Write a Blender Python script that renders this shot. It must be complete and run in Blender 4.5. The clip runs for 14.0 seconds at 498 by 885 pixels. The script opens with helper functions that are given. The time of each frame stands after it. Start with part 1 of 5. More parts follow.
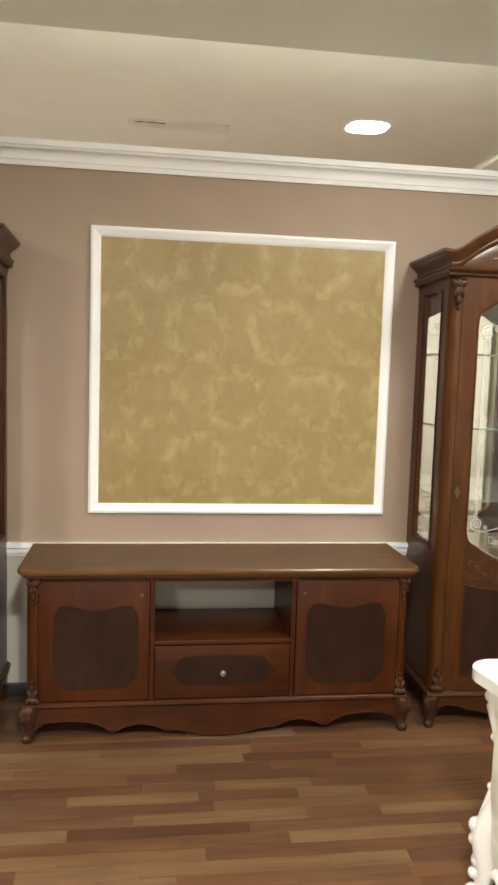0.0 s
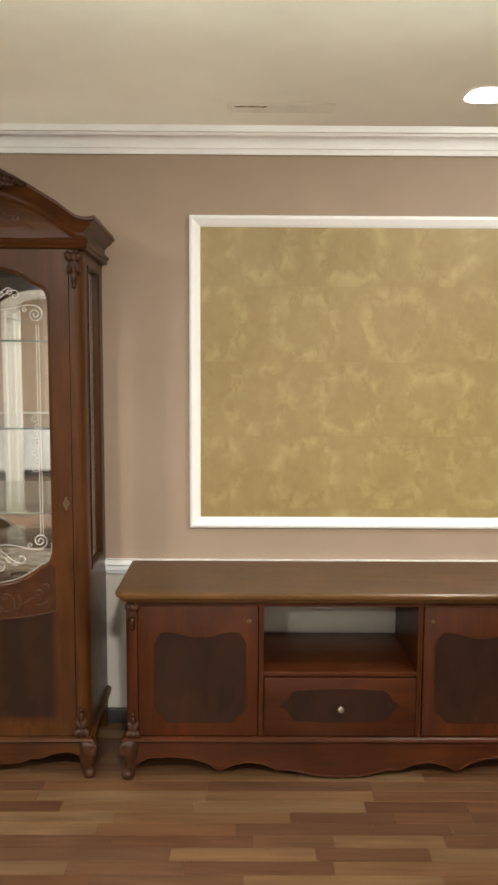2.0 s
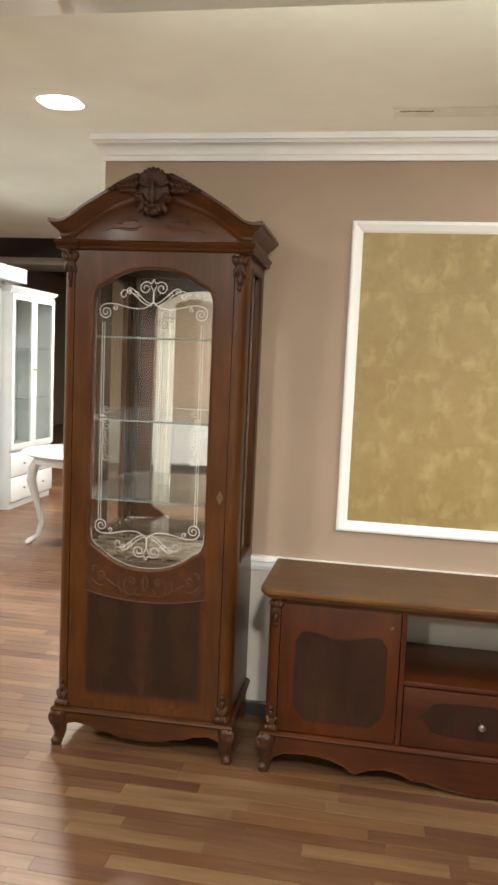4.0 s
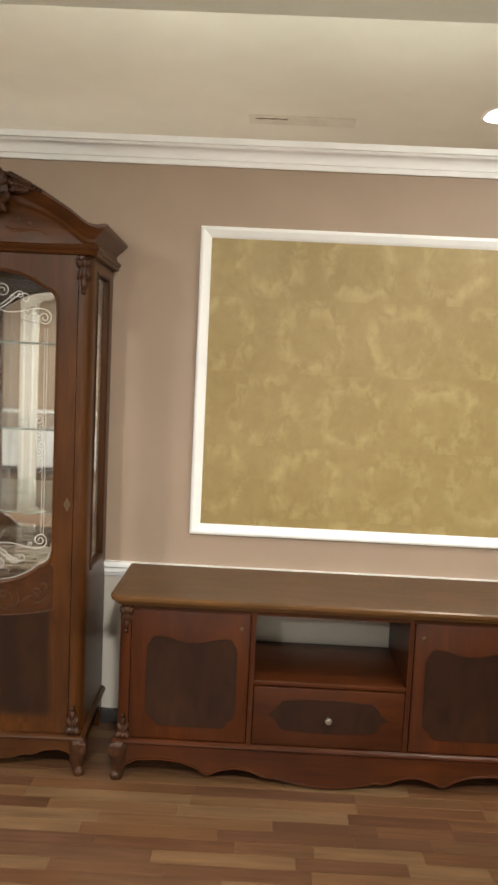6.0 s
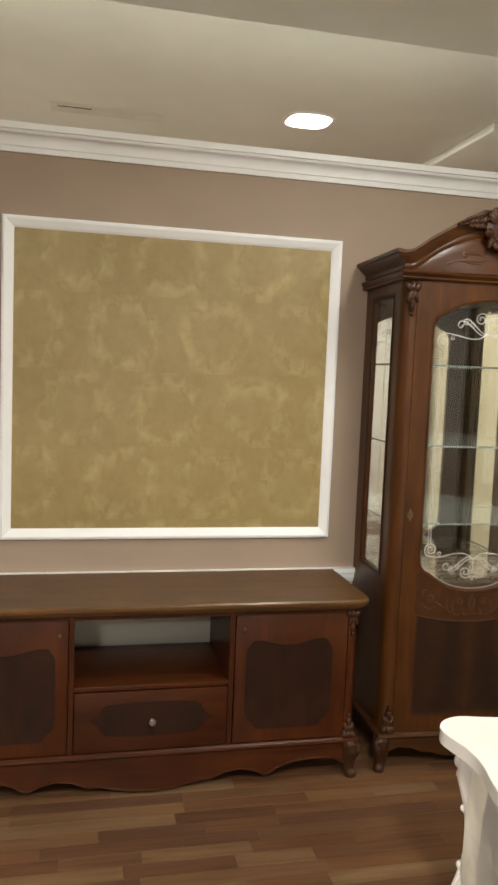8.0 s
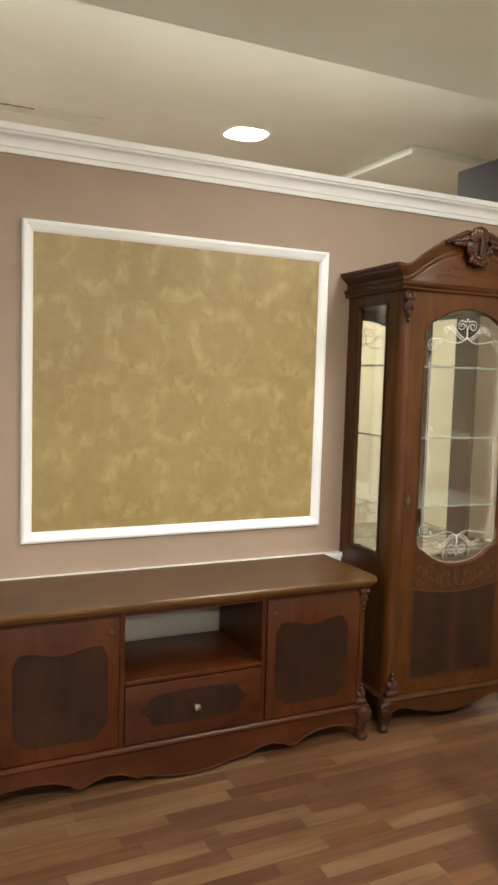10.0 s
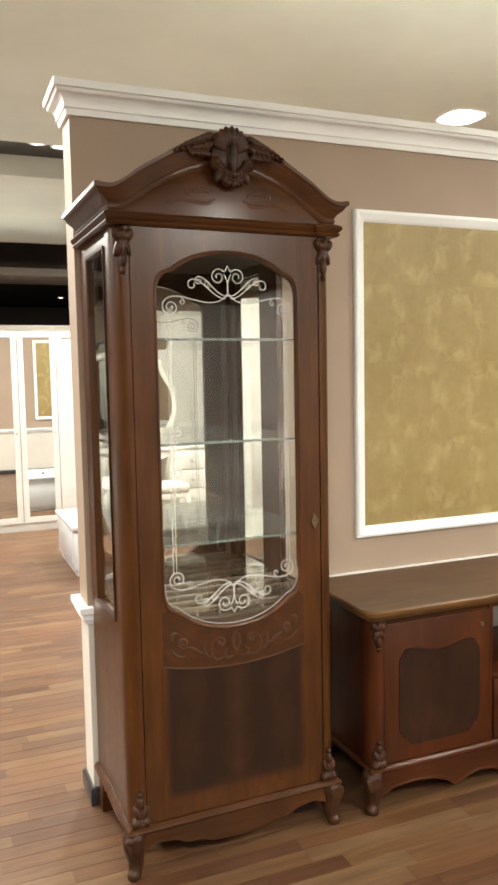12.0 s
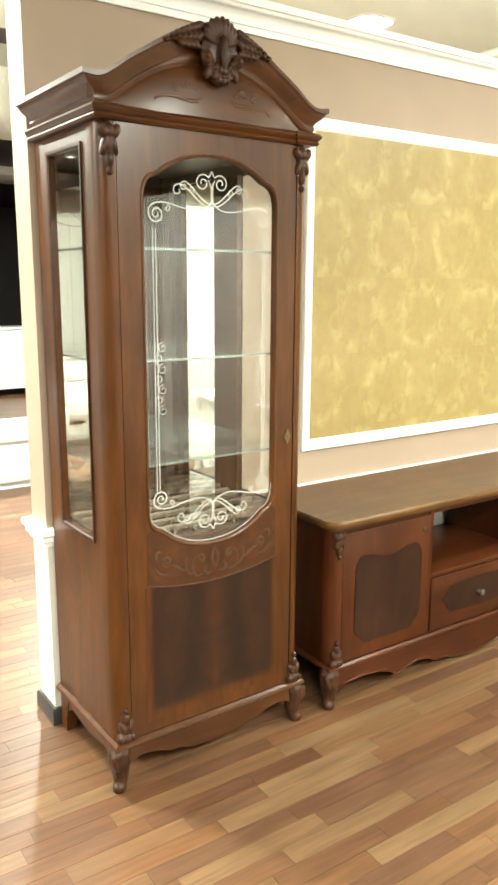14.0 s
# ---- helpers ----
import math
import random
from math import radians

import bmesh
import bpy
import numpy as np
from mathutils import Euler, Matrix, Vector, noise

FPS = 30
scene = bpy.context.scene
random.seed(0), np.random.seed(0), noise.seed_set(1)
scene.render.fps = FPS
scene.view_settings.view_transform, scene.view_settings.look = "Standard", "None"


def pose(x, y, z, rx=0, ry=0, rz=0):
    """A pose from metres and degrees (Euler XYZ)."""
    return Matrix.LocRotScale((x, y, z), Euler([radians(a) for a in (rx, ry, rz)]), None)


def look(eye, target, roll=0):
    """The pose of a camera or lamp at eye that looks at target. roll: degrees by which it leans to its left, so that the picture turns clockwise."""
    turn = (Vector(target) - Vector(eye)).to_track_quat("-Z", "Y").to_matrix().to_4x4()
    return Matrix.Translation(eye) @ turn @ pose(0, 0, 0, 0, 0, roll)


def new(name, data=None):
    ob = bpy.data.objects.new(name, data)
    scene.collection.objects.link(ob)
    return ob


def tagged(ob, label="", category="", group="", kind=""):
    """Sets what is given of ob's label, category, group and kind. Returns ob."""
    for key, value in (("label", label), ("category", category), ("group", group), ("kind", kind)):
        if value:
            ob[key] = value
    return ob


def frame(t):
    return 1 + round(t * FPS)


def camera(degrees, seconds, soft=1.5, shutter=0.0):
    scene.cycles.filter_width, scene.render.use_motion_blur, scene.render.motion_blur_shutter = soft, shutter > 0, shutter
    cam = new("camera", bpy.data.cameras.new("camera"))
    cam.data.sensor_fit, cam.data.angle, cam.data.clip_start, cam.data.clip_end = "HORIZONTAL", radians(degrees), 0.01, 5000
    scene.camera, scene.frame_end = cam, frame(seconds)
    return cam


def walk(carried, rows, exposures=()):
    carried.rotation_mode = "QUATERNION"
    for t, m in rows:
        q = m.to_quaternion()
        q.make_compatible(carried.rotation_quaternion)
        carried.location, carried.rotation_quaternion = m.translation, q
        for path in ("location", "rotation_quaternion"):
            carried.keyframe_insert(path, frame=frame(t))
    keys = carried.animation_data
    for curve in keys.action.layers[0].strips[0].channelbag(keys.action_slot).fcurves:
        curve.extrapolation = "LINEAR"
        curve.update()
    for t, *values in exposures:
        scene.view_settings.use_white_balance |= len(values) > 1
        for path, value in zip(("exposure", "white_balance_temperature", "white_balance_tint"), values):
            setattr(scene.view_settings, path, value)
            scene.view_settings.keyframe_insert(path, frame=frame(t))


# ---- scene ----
cam = camera(35.7, 14.0, soft=2.8)
PATH = [
    (0, (0.101, 0.142, 1.533), (0.377, 2.113, 1.339), 1.8),
    (0.5, (0.114, 0.283, 1.57), (0.616, 2.207, 1.358), 1.3),
    (1, (0.123, 0.406, 1.568), (0.64, 2.328, 1.363), 0.8),
    (1.5, (0.159, 0.468, 1.54), (0.54, 2.422, 1.347), 0.7),
    (2, (0.095, 0.476, 1.545), (0.106, 2.466, 1.337), 0.3),
    (2.5, (0.025, 0.464, 1.561), (-0.286, 2.426, 1.331), 0.7),
    (5, (0.053, 0.428, 1.534), (-0.283, 2.39, 1.341), 2.9),
    (5.5, (0.061, 0.427, 1.567), (-0.257, 2.39, 1.355), 3.0),
    (6, (0.152, 0.443, 1.567), (0.121, 2.433, 1.372), 2.7),
    (6.5, (0.192, 0.448, 1.563), (0.404, 2.428, 1.374), 2.7),
    (7, (0.198, 0.451, 1.573), (0.523, 2.415, 1.378), 2.7),
    (7.5, (0.182, 0.465, 1.571), (0.556, 2.42, 1.373), 2.8),
    (8, (0.149, 0.48, 1.559), (0.593, 2.422, 1.379), 2.3),
    (8.2, (0.108, 0.48, 1.557), (0.55, 2.422, 1.377), 2.1),
    (10.5, (-0.932, 0.6, 1.527), (-0.007, 2.365, 1.362), 1.7),
    (11, (-1.208, 0.721, 1.497), (-0.340, 2.515, 1.328), 1.35),
    (11.5, (-1.424, 0.937, 1.521), (-0.673, 2.781, 1.342), -0.3),
    (12, (-1.655, 1.024, 1.504), (-0.904, 2.870, 1.331), -1.1),
    (12.5, (-1.850, 1.135, 1.463), (-0.988, 2.924, 1.230), -0.5),
    (13, (-1.870, 1.293, 1.426), (-0.908, 3.008, 1.062), 0.2),
    (13.5, (-1.878, 1.405, 1.477), (-0.885, 3.098, 1.090), 0.4),
    (14, (-2.024, 1.254, 1.524), (-0.923, 2.873, 1.118), 0.3),
]
walk(cam, [(t, look(eye, target, roll)) for t, eye, target, roll in PATH], [(0, -0.02, 6850, 11), (0.6, -0.04, 6850, 11), (1.5, -0.24, 6850, 11), (2.2, 0.06, 6850, 11), (5.5, 0.06, 6850, 11), (6.5, -0.05, 6850, 11), (7.0, -0.18, 6850, 11), (8.0, -0.40, 6850, 11), (10.5, 0.03, 6850, 11), (11.6, 0.13, 6850, 11), (12.3, 0.22, 6800, 7), (12.6, 0.47, 6800, 3), (13.0, 1.12, 6620, -1), (13.5, 1.05, 6620, -1), (14.0, 1.12, 6680, -2)])

# ---- light ----
world = bpy.data.worlds.new("world")
scene.world = world
world.use_nodes = True
world.node_tree.nodes["Background"].inputs[0].default_value = (1.0, 0.86, 0.68, 1)
world.node_tree.nodes["Background"].inputs[1].default_value = 0.035

WARM = (1.0, 0.98, 0.92)
LAMP_NEAR, LAMP_FAR, UPLIGHT_FILL = 95.0, 146.0, 0.8


# ---- materials ----
def mat_new(name):
    m = bpy.data.materials.new(name)
    m.use_nodes = True
    nt = m.node_tree
    return m, nt, nt.nodes["Principled BSDF"]


def node(nt, kind, **inputs):
    n = nt.nodes.new(kind)
    for k, v in inputs.items():
        n.inputs[k.replace("_", " ")].default_value = v
    return n


def coords(nt, scale=(1, 1, 1), world_space=False, mirror_x=False):
    if world_space:
        src = nt.nodes.new("ShaderNodeNewGeometry").outputs["Position"]
    else:
        src = nt.nodes.new("ShaderNodeTexCoord").outputs["Object"]
    if mirror_x:
        sep = nt.nodes.new("ShaderNodeSeparateXYZ")
        ab = nt.nodes.new("ShaderNodeMath")
        ab.operation = "ABSOLUTE"
        com = nt.nodes.new("ShaderNodeCombineXYZ")
        nt.links.new(src, sep.inputs[0])
        nt.links.new(sep.outputs[0], ab.inputs[0])
        nt.links.new(ab.outputs[0], com.inputs[0])
        nt.links.new(sep.outputs[1], com.inputs[1])
        nt.links.new(sep.outputs[2], com.inputs[2])
        src = com.outputs[0]
    mp = nt.nodes.new("ShaderNodeMapping")
    mp.inputs["Scale"].default_value = scale
    nt.links.new(src, mp.inputs["Vector"])
    return mp.outputs["Vector"]


def noise_tex(nt, vec, scale, detail=4.0, rough=0.55, distort=0.0):
    n = node(nt, "ShaderNodeTexNoise", Scale=scale, Detail=detail, Roughness=rough, Distortion=distort)
    nt.links.new(vec, n.inputs["Vector"])
    return n.outputs["Fac"]


def ramp(nt, fac, stops):
    r = nt.nodes.new("ShaderNodeValToRGB")
    el = r.color_ramp.elements
    while len(el) < len(stops):
        el.new(0.5)
    for e, (p, c) in zip(el, stops):
        e.position, e.color = p, (*c, 1)
    nt.links.new(fac, r.inputs[0])
    return r.outputs["Color"]


def mix(nt, fac, a, b, mode="MIX"):
    n = nt.nodes.new("ShaderNodeMix")
    n.data_type, n.blend_type = "RGBA", mode
    for sock, v in ((n.inputs[0], fac), (n.inputs[6], a), (n.inputs[7], b)):
        if isinstance(v, (int, float)):
            sock.default_value = v
        elif isinstance(v, tuple):
            sock.default_value = (*v, 1)
        else:
            nt.links.new(v, sock)
    return n.outputs[2]


def bump(nt, bsdf, height, strength, dist=0.002):
    b = node(nt, "ShaderNodeBump", Strength=strength, Distance=dist)
    nt.links.new(height, b.inputs["Height"])
    nt.links.new(b.outputs[0], bsdf.inputs["Normal"])


def wood(name, dark, light, grain=(14, 14, 1.2), rough=0.34, coat=0.35, mirror_x=False, blot=0.5, fines=0.16, spec=0.32):
    m, nt, p = mat_new(name)
    v = coords(nt, grain, mirror_x=mirror_x)
    g = noise_tex(nt, v, 3.0, 6, 0.6, 0.8)
    base = ramp(nt, g, [(0.25, dark), (0.75, light)])
    fine = noise_tex(nt, coords(nt, tuple(s * 6 for s in grain)), 6.0, 3)
    base = mix(nt, fines, base, ramp(nt, fine, [(0.3, (0.35, 0.3, 0.28)), (0.7, (1, 1, 1))]), "MULTIPLY")
    big = noise_tex(nt, coords(nt, (2.2, 2.2, 1.4)), 2.0, 2)
    base = mix(nt, blot, base, ramp(nt, big, [(0.3, (0.55, 0.5, 0.48)), (0.7, (1.15, 1.1, 1.05))]), "MULTIPLY")
    nt.links.new(base, p.inputs["Base Color"])
    r = ramp(nt, fine, [(0.2, (rough - 0.07,) * 3), (0.8, (rough + 0.12,) * 3)])
    nt.links.new(r, p.inputs["Roughness"])
    p.inputs["Coat Weight"].default_value = coat
    p.inputs["Coat Roughness"].default_value = 0.24
    p.inputs["Specular IOR Level"].default_value = spec
    bump(nt, p, fine, 0.12, 0.001)
    return m


def paint(name, col, rough=0.55, mottled=0.06, bumpy=0.08, scale=3.0, coat=0.0):
    m, nt, p = mat_new(name)
    v = coords(nt, world_space=True)
    n1 = noise_tex(nt, v, scale, 3)
    lo = tuple(c * (1 - mottled * 1.5) for c in col)
    hi = tuple(min(1, c * (1 + mottled)) for c in col)
    base = ramp(nt, n1, [(0.3, lo), (0.7, hi)])
    nt.links.new(base, p.inputs["Base Color"])
    n2 = noise_tex(nt, v, 160.0, 3)
    p.inputs["Roughness"].default_value = rough
    p.inputs["Coat Weight"].default_value = coat
    bump(nt, p, n2, bumpy, 0.0015)
    return m


MAHOGANY = wood("mahogany", (0.040, 0.0130, 0.0030), (0.102, 0.0370, 0.0080), (7, 7, 0.8), 0.34, 0.22, fines=0.22, spec=0.18, blot=0.75)
MAHOGANY_H = wood("mahogany_cross", (0.036, 0.0118, 0.0030), (0.089, 0.0318, 0.0075), (0.9, 9, 9), 0.34, 0.22, fines=0.22, spec=0.18, blot=0.75)
TVWOOD = wood("red_mahogany", (0.036, 0.0094, 0.0028), (0.088, 0.0238, 0.0062), (7, 7, 0.8), 0.36, 0.16, fines=0.22, spec=0.18, blot=0.7)
TVWOOD_H = wood("red_mahogany_cross", (0.032, 0.0086, 0.0027), (0.078, 0.0215, 0.0058), (0.9, 9, 9), 0.36, 0.16, fines=0.22, spec=0.18, blot=0.7)
CARVED = wood("carved_wood", (0.016, 0.0066, 0.0034), (0.064, 0.0245, 0.0100), (8, 8, 8), 0.42, 0.04, spec=0.24)
BURL = wood("dark_burl", (0.013, 0.0056, 0.0034), (0.036, 0.0136, 0.0064), (5, 5, 2.0), 0.42, 0.05, True, 0.7, 0.05, 0.22)


def field_veneer():
    """Book-matched dark veneer whose burnished rim fades into the door's wood."""
    m, nt, p = mat_new("flame_veneer")
    v = coords(nt, (9, 9, 0.9))
    g = noise_tex(nt, v, 3.0, 6, 0.6, 0.8)
    plain = ramp(nt, g, [(0.25, (0.032, 0.0098, 0.0025)), (0.75, (0.082, 0.0275, 0.0064))])
    flow = noise_tex(nt, coords(nt, (3.0, 1, 1.6), mirror_x=True), 3.2, 6, 0.62, 1.2)
    sep = nt.nodes.new("ShaderNodeSeparateXYZ")
    nt.links.new(coords(nt, mirror_x=True), sep.inputs[0])
    wav = nt.nodes.new("ShaderNodeMath")
    wav.operation = "MULTIPLY_ADD"
    wav.inputs[1].default_value = 0.24
    nt.links.new(flow, wav.inputs[0])
    nt.links.new(sep.outputs[0], wav.inputs[2])
    tone = ramp(nt, wav.outputs[0], [(0.06, (0.046, 0.0170, 0.0062)), (0.11, (0.036, 0.0138, 0.0058)), (0.17, (0.0195, 0.0084, 0.0046)), (0.225, (0.0175, 0.0078, 0.0045)), (0.27, (0.028, 0.0112, 0.0054)), (0.31, (0.0210, 0.0088, 0.0048))])

    def fade(sock, a, b):
        r = nt.nodes.new("ShaderNodeMapRange")
        r.interpolation_type = "SMOOTHSTEP"
        r.inputs["From Min"].default_value, r.inputs["From Max"].default_value = a, b
        nt.links.new(sock, r.inputs["Value"])
        return r.outputs["Result"]

    both = nt.nodes.new("ShaderNodeMath")
    both.operation = "MULTIPLY"
    nt.links.new(fade(sep.outputs[0], 0.238, 0.214), both.inputs[0])
    nt.links.new(fade(sep.outputs[2], 0.212, 0.250), both.inputs[1])
    nt.links.new(mix(nt, both.outputs[0], plain, tone), p.inputs["Base Color"])
    p.inputs["Roughness"].default_value = 0.42
    p.inputs["Specular IOR Level"].default_value = 0.2
    p.inputs["Coat Weight"].default_value = 0.05
    p.inputs["Coat Roughness"].default_value = 0.22
    bump(nt, p, g, 0.05, 0.001)
    return m


FLAME = field_veneer()
BAND = wood("marquetry_ground", (0.030, 0.0115, 0.0048), (0.074, 0.0265, 0.0080), (7, 7, 7), 0.40, 0.05, True, 0.5, 0.08, spec=0.2)
TOPWOOD = wood("top_veneer", (0.066, 0.031, 0.0088), (0.138, 0.066, 0.0190), (1.0, 12, 12), 0.36, 0.2)
INLAY = wood("inlay_veneer", (0.036, 0.0145, 0.0055), (0.068, 0.0275, 0.0095), (20, 20, 20), 0.34)
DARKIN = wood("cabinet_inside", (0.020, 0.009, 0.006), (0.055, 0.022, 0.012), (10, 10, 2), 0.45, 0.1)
GLOSSIN = wood("polished_inner_floor", (0.050, 0.034, 0.025), (0.090, 0.064, 0.047), (2, 10, 10), 0.16, 1.0)
PALE_SLAT = wood("pale_slat", (0.17, 0.14, 0.105), (0.30, 0.26, 0.20), (3, 20, 20), 0.4)

TAN = paint("tan_wall_paint", (0.332, 0.250, 0.190), 0.6, 0.04, 0.15)
OFFWHITE = paint("off_white_wall_paint", (0.60, 0.575, 0.52), 0.55, 0.04, 0.12)
CEIL = paint("ceiling_paint", (0.77, 0.82, 0.75), 0.7, 0.05, 0.1, 1.2)
# lighter copy of the ceiling paint, with floor bounce put into the colour
CEIL_LOW_LIT = paint("low_ceiling_bounce_lit_paint", (0.79, 0.85, 0.79), 0.6, 0.03, 0.1, 1.2)
TRIM = paint("white_trim_paint", (0.85, 0.88, 0.90), 0.4, 0.03, 0.05)
LACQUER = paint("white_lacquer", (0.70, 0.69, 0.655), 0.28, 0.03, 0.02, 6.0, 0.4)
# LACQUER dimmed and cooled in colour to offset the bright, warm hall lamps
LACQUER_DIMMED = paint("white_lacquer_dimmed", (0.60, 0.625, 0.65), 0.28, 0.03, 0.02, 6.0, 0.4)
SHABBY = paint("greyed_white_lacquer", (0.70, 0.68, 0.60), 0.35, 0.14, 0.05, 9.0, 0.2)
BLACKBASE = paint("black_baseboard", (0.022, 0.020, 0.020), 0.4, 0.1, 0.05)
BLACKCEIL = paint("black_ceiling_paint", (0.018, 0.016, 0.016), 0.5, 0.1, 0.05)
GREYPATCH = paint("greyed_patch", (0.69, 0.73, 0.66), 0.7, 0.06, 0.1, 7.0)


def wallpaper():
    m, nt, p = mat_new("gold_wallpaper")
    v = coords(nt, world_space=True)
    broad = noise_tex(nt, v, 2.2, 3, 0.5)
    base = ramp(nt, broad, [(0.3, (0.262, 0.190, 0.068)), (0.7, (0.310, 0.232, 0.096))])
    # pale dabs strung along rings, the rings in staggered rows
    def calc(op, a, b=0.0, c=0.0):
        n = nt.nodes.new("ShaderNodeMath")
        n.operation = op
        for sock, val in zip(n.inputs, (a, b, c)):
            if isinstance(val, (int, float)):
                sock.default_value = val
            else:
                nt.links.new(val, sock)
        return n.outputs[0]

    sep = nt.nodes.new("ShaderNodeSeparateXYZ")
    nt.links.new(v, sep.inputs[0])
    wob = calc("MULTIPLY", calc("SUBTRACT", noise_tex(nt, v, 6.0, 2), 0.5), 0.10)
    w = calc("DIVIDE", calc("ADD", sep.outputs[2], -0.02), 0.305)
    odd = calc("MULTIPLY", calc("FLOORED_MODULO", calc("FLOOR", w), 2.0), 0.5)
    u = calc("ADD", calc("DIVIDE", calc("ADD", sep.outputs[0], 0.03), 0.372), odd)
    du = calc("MULTIPLY", calc("SUBTRACT", calc("FRACT", u), 0.5), 0.372)
    dv = calc("MULTIPLY", calc("SUBTRACT", calc("FRACT", w), 0.5), 0.290)
    rad = calc("ADD", calc("SQRT", calc("ADD", calc("MULTIPLY", du, du), calc("MULTIPLY", dv, dv))), wob)
    off = calc("ABSOLUTE", calc("SUBTRACT", rad, 0.118))
    ring = calc("SUBTRACT", 1.0, calc("MULTIPLY", off, 20.0))
    ring = calc("MAXIMUM", ring, 0.0)
    dab = noise_tex(nt, coords(nt, (1.0, 1.0, 0.75), True), 20.0, 4.0, 0.55, 0.5)
    spots = ramp(nt, dab, [(0.40, (0, 0, 0)), (0.64, (1, 1, 1))])
    strength = calc("MULTIPLY", calc("MULTIPLY_ADD", ring, 0.85, 0.16), spots)
    base = mix(nt, calc("MULTIPLY", strength, 0.36), base, (0.560, 0.470, 0.235))
    blot2 = noise_tex(nt, v, 21.0, 4, 0.6, 0.6)
    base = mix(nt, 0.26, base, ramp(nt, blot2, [(0.32, (0.72, 0.70, 0.62)), (0.7, (1.12, 1.12, 1.1))]), "MULTIPLY")
    nt.links.new(base, p.inputs["Base Color"])
    p.inputs["Roughness"].default_value = 0.5
    fine = noise_tex(nt, v, 220.0, 2)
    bump(nt, p, fine, 0.25, 0.001)
    return m


GOLD = wallpaper()


def floor_wood(name, per_island):
    m, nt, p = mat_new(name)
    if per_island:
        rnd = nt.nodes.new("ShaderNodeNewGeometry").outputs["Random Per Island"]
    else:
        rnd = nt.nodes.new("ShaderNodeObjectInfo").outputs["Random"]
    v = coords(nt, (1.6, 22, 22), True)
    add = nt.nodes.new("ShaderNodeVectorMath")
    add.operation = "ADD"
    com = nt.nodes.new("ShaderNodeCombineXYZ")
    mul = nt.nodes.new("ShaderNodeMath")
    mul.operation = "MULTIPLY"
    mul.inputs[1].default_value = 37.0
    nt.links.new(rnd, mul.inputs[0])
    for i in range(3):
        nt.links.new(mul.outputs[0], com.inputs[i])
    nt.links.new(v, add.inputs[0])
    nt.links.new(com.outputs[0], add.inputs[1])
    g = noise_tex(nt, add.outputs[0], 2.2, 6, 0.62, 0.5)
    tone = ramp(nt, rnd, [(0.0, (0.083, 0.039, 0.022)), (0.18, (0.127, 0.062, 0.030)), (0.34, (0.098, 0.049, 0.028)), (0.52, (0.145, 0.072, 0.033)), (0.66, (0.110, 0.058, 0.032)), (0.82, (0.154, 0.085, 0.041)), (1.0, (0.166, 0.103, 0.055))])
    base = mix(nt, 0.75, tone, ramp(nt, g, [(0.28, (0.50, 0.46, 0.44)), (0.72, (1.25, 1.22, 1.2))]), "MULTIPLY")
    scuff = noise_tex(nt, coords(nt, (1, 1, 1), True), 1.7, 4)
    base = mix(nt, 0.55, base, ramp(nt, scuff, [(0.3, (0.66, 0.62, 0.60)), (0.7, (1.2, 1.18, 1.15))]), "MULTIPLY")
    nt.links.new(base, p.inputs["Base Color"])
    nt.links.new(ramp(nt, scuff, [(0.2, (0.30,) * 3), (0.8, (0.44,) * 3)]), p.inputs["Roughness"])
    p.inputs["Specular IOR Level"].default_value = 0.42
    bump(nt, p, g, 0.10, 0.001)
    return m


PLANK = floor_wood("floor_plank", False)
PLANKS = floor_wood("floor_planks", True)


def simple(name, col, rough=0.4, metal=0.0):
    m, nt, p = mat_new(name)
    p.inputs["Base Color"].default_value = (*col, 1)
    p.inputs["Metallic"].default_value = metal
    n = noise_tex(nt, coords(nt), 40.0, 3)
    nt.links.new(ramp(nt, n, [(0.2, (max(0, rough - 0.05),) * 3), (0.8, (rough + 0.08,) * 3)]), p.inputs["Roughness"])
    return m


BRASS = simple("aged_brass", (0.17, 0.125, 0.07), 0.45, 1.0)
PEWTER = simple("grey_metal", (0.45, 0.43, 0.40), 0.3, 1.0)
JOINT = simple("floor_joint", (0.080, 0.042, 0.024), 0.6)
FABRIC = paint("cream_upholstery", (0.70, 0.66, 0.58), 0.85, 0.06, 0.3, 20.0)


def mirror_mat():
    m, nt, p = mat_new("mirror")
    p.inputs["Base Color"].default_value = (0.86, 0.87, 0.85, 1)
    p.inputs["Metallic"].default_value = 1.0
    p.inputs["Roughness"].default_value = 0.015
    return m


